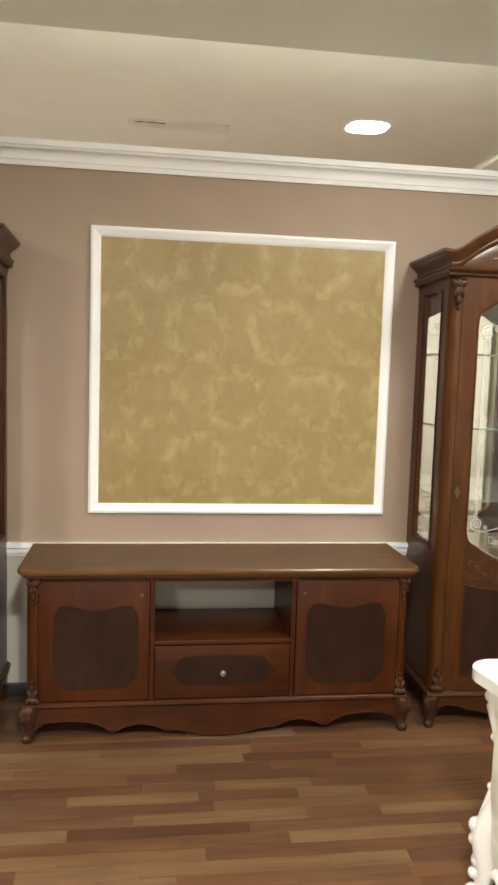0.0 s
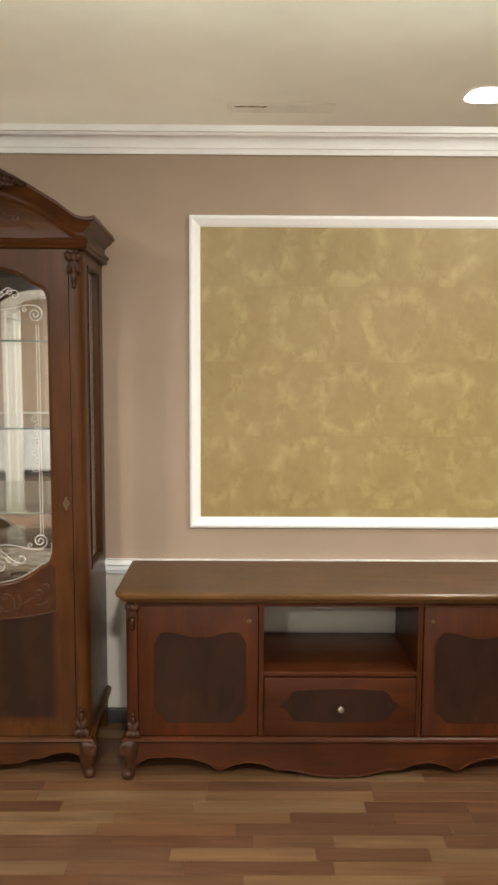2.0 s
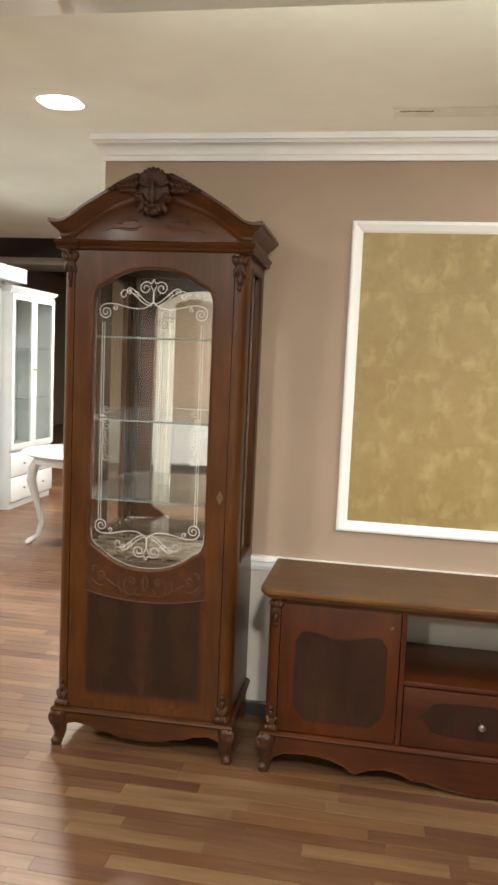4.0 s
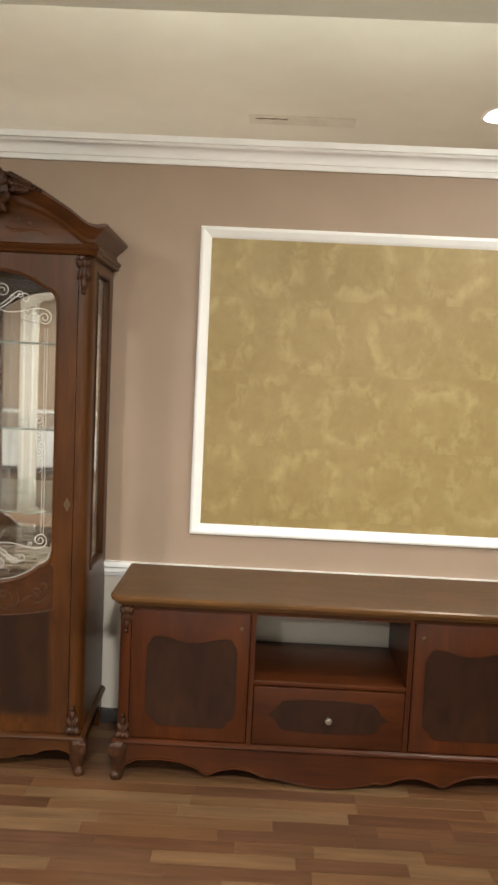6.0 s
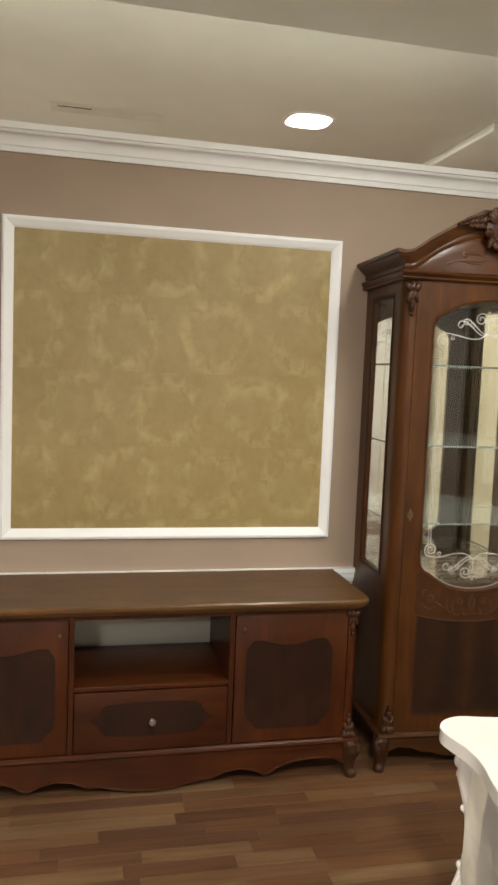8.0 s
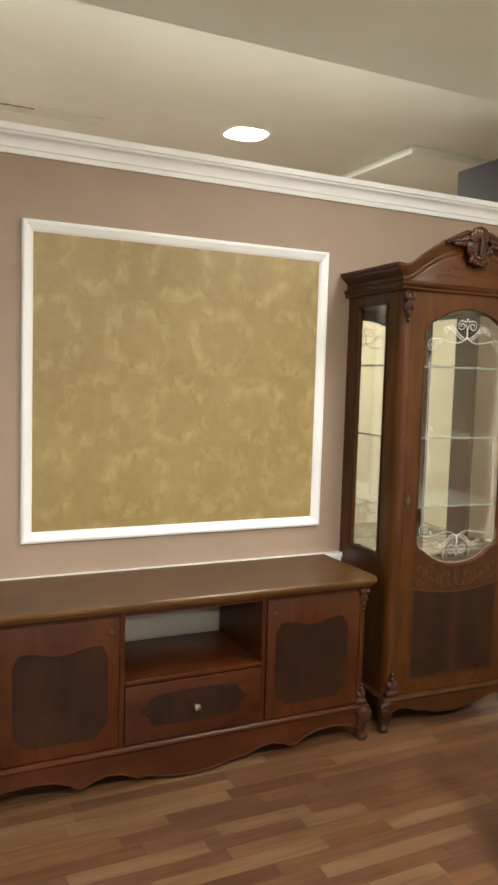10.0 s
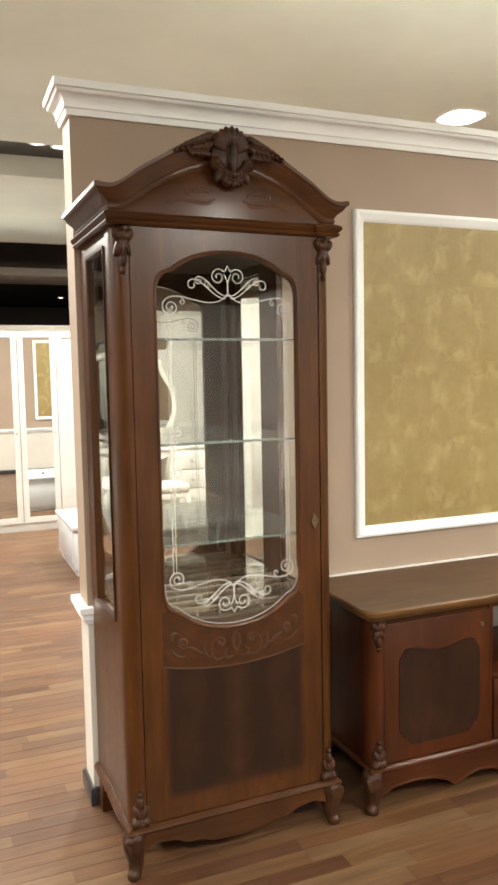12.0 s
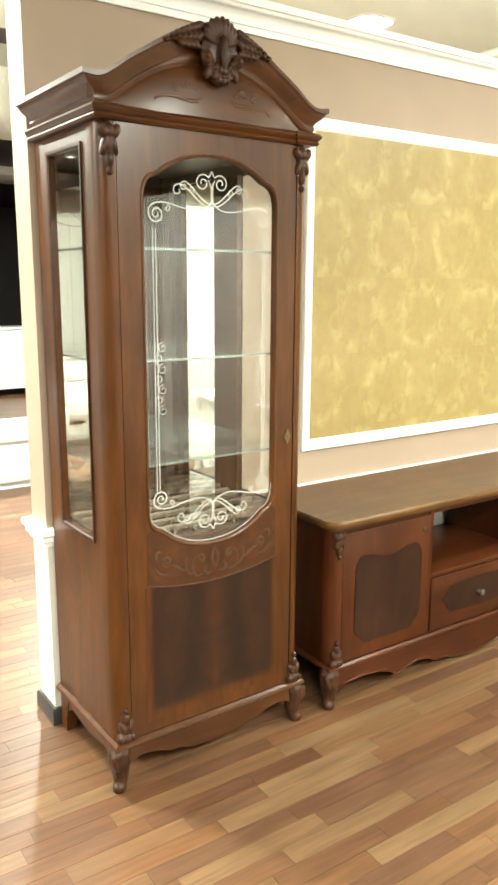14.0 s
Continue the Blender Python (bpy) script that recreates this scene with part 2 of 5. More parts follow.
def glass_mat(name, tint, gain, haze=0.0):
    m = bpy.data.materials.new(name)
    m.use_nodes = True
    nt = m.node_tree
    nt.nodes.clear()
    out = nt.nodes.new("ShaderNodeOutputMaterial")
    tr = node(nt, "ShaderNodeBsdfTransparent", Color=(*tint, 1))
    gl = node(nt, "ShaderNodeBsdfGlossy", Color=(1, 1, 1, 1), Roughness=0.01)
    lw = node(nt, "ShaderNodeLayerWeight", Blend=0.5)
    pw = nt.nodes.new("ShaderNodeMath")
    pw.operation = "POWER"
    pw.inputs[1].default_value = 4.0
    mu = nt.nodes.new("ShaderNodeMath")
    mu.operation = "MULTIPLY_ADD"
    mu.inputs[1].default_value = 0.7 * gain
    mu.inputs[2].default_value = 0.040 * gain
    mu.use_clamp = True
    nt.links.new(lw.outputs["Facing"], pw.inputs[0])
    ms = nt.nodes.new("ShaderNodeMixShader")
    nt.links.new(pw.outputs[0], mu.inputs[0])
    nt.links.new(mu.outputs[0], ms.inputs[0])
    nt.links.new(tr.outputs[0], ms.inputs[1])
    nt.links.new(gl.outputs[0], ms.inputs[2])
    # pale diffuse share painted in for the bright reflection on the shelves
    pale_sheen = node(nt, "ShaderNodeBsdfDiffuse", Color=(0.72, 0.78, 0.78, 1))
    veil = nt.nodes.new("ShaderNodeMixShader")
    veil.inputs[0].default_value = haze
    nt.links.new(ms.outputs[0], veil.inputs[1])
    nt.links.new(pale_sheen.outputs[0], veil.inputs[2])
    nt.links.new(veil.outputs[0], out.inputs[0])
    return m


def etch_mat():
    m = bpy.data.materials.new("frosted_etching_and_glint")
    m.use_nodes = True
    nt = m.node_tree
    p = nt.nodes["Principled BSDF"]
    p.inputs["Base Color"].default_value = (0.78, 0.78, 0.75, 1)
    p.inputs["Roughness"].default_value = 0.7
    p.inputs["Alpha"].default_value = 0.33
    return m


ETCH = etch_mat()
MIRROR = mirror_mat()
GLASS = glass_mat("clear_glass", (0.965, 0.97, 0.96), 1.0)
SHELFGLASS = glass_mat("shelf_glass", (0.90, 0.95, 0.92), 1.8, 0.08)


def edge_glass():
    m, nt, p = mat_new("polished_glass_edge")
    p.inputs["Base Color"].default_value = (0.30, 0.42, 0.37, 1)
    p.inputs["Roughness"].default_value = 0.15
    p.inputs["Alpha"].default_value = 0.16
    return m


EDGEGLASS = edge_glass()


def emitter(name, col, strength):
    m = bpy.data.materials.new(name)
    m.use_nodes = True
    nt = m.node_tree
    nt.nodes.clear()
    out = nt.nodes.new("ShaderNodeOutputMaterial")
    em = node(nt, "ShaderNodeEmission", Color=(*col, 1), Strength=strength)
    nt.links.new(em.outputs[0], out.inputs[0])
    return m


BULB = emitter("lamp_diffuser", (1.0, 0.93, 0.80), 9.0)


# ---- mesh helpers ----
def to_object(name, bm, material, smooth=38):
    bmesh.ops.recalc_face_normals(bm, faces=bm.faces)
    me = bpy.data.meshes.new(name)
    bm.to_mesh(me)
    bm.free()
    me.materials.append(material)
    me.polygons.foreach_set("use_smooth", [True] * len(me.polygons))
    me.set_sharp_from_angle(angle=radians(smooth))
    return new(name, me)


def part(name, bm, material, parent, label="", smooth=38):
    ob = to_object(name, bm, material, smooth)
    ob.parent = parent
    if label:
        ob["label"] = label
    return ob


def carved(ob, voxel):
    """Melts the swellings of a carving into one skin."""
    m = ob.modifiers.new("skin", "REMESH")
    m.mode, m.voxel_size, m.use_smooth_shade = "VOXEL", voxel, True
    return ob


def thing(name, loc, label, category, group="", rz=0):
    ob = new(name)
    ob.empty_display_size = 0.1
    ob.matrix_basis = pose(*loc, 0, 0, rz)
    return tagged(ob, label, category, group)


def structure(name, bm, material, label, category, smooth=38):
    return tagged(to_object(name, bm, material, smooth), label, category, "", "structure")


def box(bm, x0, x1, y0, y1, z0, z1, bev=0.0, seg=2):
    m = Matrix.Translation(((x0 + x1) / 2, (y0 + y1) / 2, (z0 + z1) / 2)) @ Matrix.Diagonal((x1 - x0, y1 - y0, z1 - z0, 1))
    vs = bmesh.ops.create_cube(bm, size=1, matrix=m)["verts"]
    if bev > 0:
        es = list({e for v in vs for e in v.link_edges})
        bmesh.ops.bevel(bm, geom=es, offset=bev, segments=seg, affect="EDGES", profile=0.5)
    return bm


def B(*a, **k):
    return box(bmesh.new(), *a, **k)


def extrude(bm, pts, a, b, axis="y"):
    """A flat outline, (u, v), given depth from a to b along an axis."""
    put = {"y": lambda u, v, w: (u, w, v), "x": lambda u, v, w: (w, u, v), "z": lambda u, v, w: (u, v, w)}[axis]
    lo = [bm.verts.new(put(u, v, a)) for u, v in pts]
    hi = [bm.verts.new(put(u, v, b)) for u, v in pts]
    bm.faces.new(lo)
    bm.faces.new(hi[::-1])
    n = len(pts)
    for i in range(n):
        bm.faces.new((lo[i], lo[(i + 1) % n], hi[(i + 1) % n], hi[i]))
    return bm


def rect_ring(bm, outer, inner, a, b, axis="y"):
    """A board outer = (u0, u1, v0, v1) with an opening of the outline inner, depth a to b."""
    put = {"y": lambda u, v, w: (u, w, v), "x": lambda u, v, w: (w, u, v)}[axis]
    u0, u1, v0, v1 = outer
    cu = sum(p[0] for p in inner) / len(inner)
    cv = (min(p[1] for p in inner) + max(p[1] for p in inner)) / 2
    out = []
    for u, v in inner:
        du, dv = u - cu, v - cv
        k = 1e9
        if du > 1e-9:
            k = min(k, (u1 - cu) / du)
        if du < -1e-9:
            k = min(k, (u0 - cu) / du)
        if dv > 1e-9:
            k = min(k, (v1 - cv) / dv)
        if dv < -1e-9:
            k = min(k, (v0 - cv) / dv)
        out.append([cu + du * k, cv + dv * k])
    for c in ((u0, v0), (u0, v1), (u1, v0), (u1, v1)):
        i = min(range(len(out)), key=lambda j: (out[j][0] - c[0]) ** 2 + (out[j][1] - c[1]) ** 2)
        out[i] = list(c)
    n = len(inner)
    V = [[bm.verts.new(put(p[0], p[1], w)) for p in pts] for pts, w in ((out, a), (inner, a), (inner, b), (out, b))]
    for i in range(n):
        j = (i + 1) % n
        for r in range(4):
            bm.faces.new((V[r][i], V[r][j], V[(r + 1) % 4][j], V[(r + 1) % 4][i]))
    return bm


def sweep(bm, path, profile, closed=False, put=lambda u, v, w: (u, v, w)):
    """profile points (out, up) carried along a flat path with mitred corners; out is to the path's right."""
    n = len(path)
    rows = []
    for i in range(n):
        p = Vector(path[i])
        prev = Vector(path[i - 1]) if (closed or i > 0) else None
        nxt = Vector(path[(i + 1) % n]) if (closed or i < n - 1) else None
        d1 = (p - prev).normalized() if prev is not None else (nxt - p).normalized()
        d2 = (nxt - p).normalized() if nxt is not None else d1
        n1, n2 = Vector((d1.y, -d1.x)), Vector((d2.y, -d2.x))
        mitre = (n1 + n2)
        mitre = mitre / max(1e-6, mitre.dot(n1))
        rows.append([bm.verts.new(put(*(p + mitre * o), h)) for o, h in profile])
    k = len(profile)
    for i in range(n if closed else n - 1):
        a, b = rows[i], rows[(i + 1) % n]
        for j in range(k):
            bm.faces.new((a[j], b[j], b[(j + 1) % k], a[(j + 1) % k]))
    if not closed:
        bm.faces.new(rows[0])
        bm.faces.new(rows[-1][::-1])
    return bm


def tube(bm, pts, radii, seg=8, flat=1.0):
    """A round bar through pts; flat squashes it across y."""
    pts = [Vector(p) for p in pts]
    rings = []
    for i, p in enumerate(pts):
        d = (pts[min(i + 1, len(pts) - 1)] - pts[max(i - 1, 0)]).normalized()
        ref = Vector((0, 1, 0)) if abs(d.y) < 0.9 else Vector((1, 0, 0))
        s = d.cross(ref).normalized()
        q = s.cross(d).normalized()
        r = radii[i] if isinstance(radii, (list, tuple)) else radii
        rings.append([bm.verts.new(p + s * r * math.cos(a) + q * r * flat * math.sin(a)) for a in (2 * math.pi * k / seg for k in range(seg))])
    for a, b in zip(rings, rings[1:]):
        for k in range(seg):
            bm.faces.new((a[k], a[(k + 1) % seg], b[(k + 1) % seg], b[k]))
    bm.faces.new(rings[0])
    bm.faces.new(rings[-1][::-1])
    return bm


def lathe(bm, prof, at=(0, 0, 0), seg=16, axis="z"):
    rings = []
    for r, h in prof:
        ring = []
        for k in range(seg):
            a = 2 * math.pi * k / seg
            c, s = r * math.cos(a), r * math.sin(a)
            q = (c, s, h) if axis == "z" else (c, -h, s)
            ring.append(bm.verts.new(Vector(at) + Vector(q)))
        rings.append(ring)
    for a, b in zip(rings, rings[1:]):
        for k in range(seg):
            bm.faces.new((a[k], a[(k + 1) % seg], b[(k + 1) % seg], b[k]))
    bm.faces.new(rings[0])
    bm.faces.new(rings[-1][::-1])
    return bm


def lobe(bm, at, size, tilt=0.0, sub=2):
    """A carved swelling: a small ellipsoid turned in the plane of the front."""
    m = Matrix.Translation(at) @ Matrix.Rotation(tilt, 4, "Y") @ Matrix.Diagonal((*size, 1))
    bmesh.ops.create_icosphere(bm, subdivisions=sub, radius=1, matrix=m)
    return bm


def spiral(cx, cz, r0, r1, a0, turns, n=22):
    return [(cx + (r0 + (r1 - r0) * i / n) * math.cos(a0 + turns * 2 * math.pi * i / n), cz + (r0 + (r1 - r0) * i / n) * math.sin(a0 + turns * 2 * math.pi * i / n)) for i in range(n + 1)]


def bez(p0, p1, p2, p3, n=12):
    out = []
    for i in range(n + 1):
        t = i / n
        out.append(tuple((1 - t) ** 3 * a + 3 * (1 - t) ** 2 * t * b + 3 * (1 - t) * t * t * c + t ** 3 * d for a, b, c, d in zip(p0, p1, p2, p3)))
    return out


def lerp_table(tab, u):
    for (a, va), (b, vb) in zip(tab, tab[1:]):
        if u <= b:
            return va + (vb - va) * (u - a) / (b - a)
    return tab[-1][1]


def smooth_loop(pts, n=5):
    """A closed Catmull-Rom curve through flat points."""
    out = []
    k = len(pts)
    for i in range(k):
        p0, p1, p2, p3 = (Vector(pts[(i + j) % k]) for j in (-1, 0, 1, 2))
        for q in range(n):
            t = q / n
            out.append(tuple(0.5 * (2 * p1 + (p2 - p0) * t + (2 * p0 - 5 * p1 + 4 * p2 - p3) * t * t + (3 * p1 - p0 - 3 * p2 + p3) * t ** 3)))
    return out


# ---- structure ----
WALL_Y, WALL_B, WALL_X0, WALL_X1, WALL_H = 3.67, 3.81, -1.195, 3.4, 2.40
RAIL_Z = 0.717

bm = B(WALL_X0, WALL_X1, WALL_Y, WALL_B, 0.70, WALL_H)
partition = structure("wall_partition", bm, TAN, "tan painted partition wall, open above its crown moulding", "wall")
bm = B(WALL_X0, WALL_X1, WALL_Y, WALL_B, 0.0, 0.70)
structure("wall_dado", bm, OFFWHITE, "off-white painted lower part of the partition", "wall")
loop = [(WALL_X1, WALL_Y), (WALL_X0, WALL_Y), (WALL_X0, WALL_B), (WALL_X1, WALL_B)]
loop_r = loop[::-1]
cove = [(0.018 + 0.022 * (1 - math.cos(i * math.pi / 12)), 2.388 + 0.040 * math.sin(i * math.pi / 12)) for i in range(7)]
crown = [(0, 2.366), (0.010, 2.366), (0.014, 2.386)] + cove + [(0.044, 2.432), (0.046, 2.440), (0.054, 2.442), (0.055, 2.466), (0, 2.466)]
bm = sweep(bmesh.new(), loop_r, crown)
structure("trim_crown", bm, TRIM, "white stepped crown moulding along the partition's top", "moulding")
bm = B(WALL_X0, WALL_X1, WALL_Y, WALL_B, WALL_H, 2.462)
structure("wall_cap", bm, TRIM, "white cap on top of the partition wall", "wall")
rail = [(0, 0.655), (0.010, 0.655), (0.012, 0.668), (0.020, 0.672), (0.020, 0.690), (0.030, 0.697), (0.030, 0.717), (0, 0.717)]
bm = sweep(bmesh.new(), loop_r, rail)
structure("trim_chair_rail", bm, TRIM, "white moulded chair rail on the partition", "moulding")
base = [(0, 0), (0.014, 0), (0.014, 0.054), (0.009, 0.062), (0, 0.062)]
bm = sweep(bmesh.new(), loop_r, base)
structure("baseboard", bm, BLACKBASE, "black baseboard round the foot of the partition", "baseboard")

PX0, PX1, PZ0, PZ1 = -0.133, 1.247, 0.854, 2.129
fprof = [(0, 0), (0, 0.016), (0.006, 0.022), (0.014, 0.024), (0.022, 0.020), (0.032, 0.016), (0.040, 0.010), (0.046, 0.004), (0.046, 0)]


def wall_panel(y, sign, name, label):
    p = thing(name, ((PX0 + PX1) / 2, y, PZ0), label, "wall panel")
    w, h = (PX1 - PX0) / 2, PZ1 - PZ0
    path = [(-w, 0), (-w, h), (w, h), (w, 0)]
    part("frame", sweep(bmesh.new(), path, fprof, True, lambda u, v, d: (u, -sign * d, v)), TRIM, p, "white moulded frame", 30)
    part("wallpaper", B(-w + 0.03, w - 0.03, min(0, -sign * 0.005), max(0, -sign * 0.005), 0.03, h - 0.03), GOLD, p, "mottled gold wallpaper field")
    return p


wall_panel(WALL_Y, 1, "framed_wallpaper_panel", "mottled gold wallpaper square framed in white on the tan wall")
wall_panel(WALL_B, -1, "framed_wallpaper_panel", "gold wallpaper square in a white frame on the partition's back")

# ceilings: a low one on this side, a higher one beyond with dark recesses
LOW_Z, HIGH_Z, EDGE_Y = 2.72, 3.10, 3.12
HX0, HX1 = -7.0, 7.0
bm = B(HX0, HX1, -4.0, EDGE_Y, LOW_Z, LOW_Z + 0.5, bev=0.012)
structure("ceiling_low", bm, CEIL_LOW_LIT, "plain cream dropped ceiling", "ceiling")
bm = bmesh.new()
SLOT = (-2.2, 1.6, 6.57, 7.47)
for x0, x1, y0, y1 in ((HX0, HX1, EDGE_Y, 6.57), (HX0, SLOT[0], 6.57, 7.47), (SLOT[1], HX1, 6.57, 7.47), (HX0, HX1, 7.47, 10.55)):
    box(bm, x0, x1, y0, y1, HIGH_Z, HIGH_Z + 0.2)
structure("ceiling_high", bm, CEIL, "cream ceiling beyond the partition", "ceiling")
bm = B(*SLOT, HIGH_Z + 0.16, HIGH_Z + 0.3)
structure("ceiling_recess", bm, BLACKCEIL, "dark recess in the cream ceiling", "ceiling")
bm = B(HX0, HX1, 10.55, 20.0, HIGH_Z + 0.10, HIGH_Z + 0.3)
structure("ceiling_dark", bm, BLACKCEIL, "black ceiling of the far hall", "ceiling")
bm = B(HX0, HX1, 13.35, 14.45, HIGH_Z - 0.02, HIGH_Z + 0.10, bev=0.01)
structure("ceiling_beam", bm, TRIM, "white beam across the black ceiling", "beam")
bm = B(2.55, HX1, 4.80, 6.56, HIGH_Z - 0.055, HIGH_Z, bev=0.012)
structure("ceiling_soffit", bm, CEIL, "shallow dropped panel in the cream ceiling", "ceiling")
bm = B(-0.02, 0.64, 5.34, 5.50, HIGH_Z - 0.006, HIGH_Z, bev=0.003)
structure("ceiling_patch", bm, GREYPATCH, "thin, slightly greyer patch on the ceiling", "ceiling")

bm = tube(bmesh.new(), [(0.02 + 0.02 * i, 5.38 + 0.004 * math.sin(i * 1.7), HIGH_Z - 0.007) for i in range(11)], [0.002 + 0.004 * abs(math.sin(i * 2.3)) for i in range(11)], 6, 0.5)
structure("ceiling_crack", bm, paint("crack_grime", (0.20, 0.17, 0.12), 0.8, 0.2, 0.2, 30.0), "short dirty crack in the ceiling patch", "ceiling")

# outer walls
# the far wall is coloured black to stand in for the hall's unlit depth
for x0, x1, y0, y1, m in ((HX0 - 0.2, HX0, -4, 20, TAN), (HX1, HX1 + 0.2, -4, 20, TAN), (HX0, HX1, -4.2, -4.0, TAN), (HX0, HX1, 20.0, 20.2, BLACKCEIL)):
    bm = B(x0, x1, y0, y1, 0, HIGH_Z + 0.3)
    structure("wall_outer", bm, m, "tan wall that closes the showroom" if m is TAN else "far wall of the showroom, coloured black for unlit depth", "wall")
bm = B(HX0, HX1, -4.0, -3.97, 0, 0.70)
structure("wall_dado_back", bm, OFFWHITE, "off-white dado of the back wall", "wall")
bm = B(HX0, HX1, -4.0, -3.955, 0.70, 0.76, bev=0.008)
structure("trim_chair_rail_back", bm, TRIM, "white chair rail of the back wall", "moulding")
bm = B(HX0, HX1, -4.0, 20.0, -0.12, -0.0014)
floor = structure("floor", bm, JOINT, "reddish brown wooden strip floor", "floor")


bm = B(WALL_X1, WALL_X1 + 0.15, -4.0, WALL_B, 0, LOW_Z)
structure("wall_right", bm, paint("cream_wall_paint", (0.52, 0.47, 0.33), 0.6, 0.06, 0.12), "cream painted side wall", "wall")

# ---- lamps ----
def downlight(x, y, z, watts, size=0.135):
    lamp = thing("downlight", (x, y, z), "rounded square ceiling downlight, lit warm white, most of them added as fill", "ceiling lamp", "ceiling downlights")
    s = size
    ring = []
    for i in range(28):
        a = -2 * math.pi * i / 28
        ring.append((s * math.copysign(abs(math.cos(a)) ** 0.7, math.cos(a)), s * math.copysign(abs(math.sin(a)) ** 0.7, math.sin(a))))
    part("frame", sweep(bmesh.new(), ring, [(0, 0), (0, -0.006), (-0.015, -0.006), (-0.02, 0)], True), TRIM, lamp)
    part("diffuser", extrude(bmesh.new(), ring, -0.005, -0.001, "z"), BULB, lamp, "glowing diffuser")
    data = bpy.data.lights.new("downlight_glow", "AREA")
    data.shape, data.size, data.energy, data.color = "DISK", s * 1.9, watts, WARM
    ob = new("downlight_glow", data)
    ob.matrix_basis = pose(0, 0, -0.012)
    ob.parent = lamp
    return lamp


# first two sit where the wall shadows point; the other four are added fill
for x, y, k in ((-2.2, 0.28, 0.76), (1.5, 2.3, 0.33), (2.5, 0.3, 0.42), (0.35, 0.1, 1.55), (-1.2, -2.3, 1.3), (-4.4, 2.2, 1.05)):
    downlight(x, y, LOW_Z, LAMP_NEAR * k, 0.15)
# first two are the hall's visible lamps; the rest are added out of view
for x, y, k in ((1.51, 5.16, 1.0), (-2.06, 5.14, 0.85), (4.9, 5.16, 1.0), (-5.2, 5.16, 1.5), (-2.6, 8.6, 1.3), (0.6, 8.3, 1.0), (3.6, 8.6, 1.0)):
    downlight(x, y, HIGH_Z, LAMP_FAR * k)


def spot(x, y, z):
    s = thing("recessed_spot", (x, y, z), "small round lit spot in the dark ceiling", "spotlight", "recessed spots")
    part("can", lathe(bmesh.new(), [(0.07, 0), (0.075, -0.03), (0.055, -0.03), (0.05, -0.012)], seg=14), TRIM, s)
    part("bulb", lathe(bmesh.new(), [(0.048, -0.008), (0.045, -0.02), (0.02, -0.026)], seg=14), BULB, s, "glowing bulb")


for x, y in ((-0.85, 7.0), (-0.68, 7.05), (0.35, 7.0)):
    spot(x, y, HIGH_Z + 0.16)
for x, y in ((0.4, 12.1), (1.0, 13.0), (-4.9, 11.6), (0.9, 17.5), (2.0, 17.5), (-3.0, 16.5)):
    spot(x, y, HIGH_Z + 0.10)


# unseen strip added on the partition's cap, behind the crown, to brighten the ceiling
strip = thing("fill_uplight", (0.55, 3.74, 2.462), "unseen strip added on the partition's cap to lift the ceiling", "strip light")
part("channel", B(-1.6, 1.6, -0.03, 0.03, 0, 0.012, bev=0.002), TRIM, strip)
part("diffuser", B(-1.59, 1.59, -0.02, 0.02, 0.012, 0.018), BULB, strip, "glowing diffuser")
data = bpy.data.lights.new("fill_uplight_glow", "AREA")
data.shape, data.size, data.size_y, data.energy, data.color = "RECTANGLE", 3.1, 0.05, UPLIGHT_FILL, WARM
glow = new("fill_uplight_glow", data)
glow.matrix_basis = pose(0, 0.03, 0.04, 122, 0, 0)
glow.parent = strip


# dark pillar behind the partition with a lit lamp on it
bm = B(2.56, 3.10, 3.95, 4.35, 0, 2.83, bev=0.006)
structure("pillar", bm, paint("matt_black_paint", (0.014, 0.013, 0.013), 0.9, 0.1, 0.05), "dark pillar behind the partition", "pillar")
wl = thing("wall_lamp", (2.61, 3.95, 2.74), "small round lit lamp fixed on the dark pillar", "wall lamp")
part("base", lathe(bmesh.new(), [(0.05, 0), (0.055, 0.012), (0.04, 0.02)], seg=16, axis="y"), TRIM, wl)
part("bulb", lobe(bmesh.new(), (0, -0.04, 0), (0.055, 0.03, 0.045)), emitter("small_bulb", (1.0, 0.95, 0.85), 4.0), wl, "glowing bulb")

# ---- carved parts shared by the dark furniture ----
def acanthus(bm, x, y, z0, z1, w, d=0.018):
    """A hanging carved leaf with a rolled top and a small drop."""
    h = z1 - z0
    turn = 1 if w > 0 else -1
    w = abs(w)
    at = lambda f: z1 - h * f if turn > 0 else z0 + h * f
    lobe(bm, (x, y + 0.004, (z0 + z1) / 2), (w * 0.30, d * 0.8, h * 0.46))
    for k in (-1, 0, 1):
        lobe(bm, (x + k * w * 0.34, y - 0.002, at(0.17)), (w * 0.27, d, h * 0.16), k * 0.5 * turn)
        lobe(bm, (x + k * w * 0.24, y, at(0.42)), (w * 0.20, d * 0.85, h * 0.22), k * -0.35 * turn)
    lobe(bm, (x, y - 0.004, at(0.68)), (w * 0.22, d * 0.7, h * 0.17))
    lobe(bm, (x, y - 0.003, at(0.91)), (w * 0.17, d * 0.65, h * 0.09))
    return bm


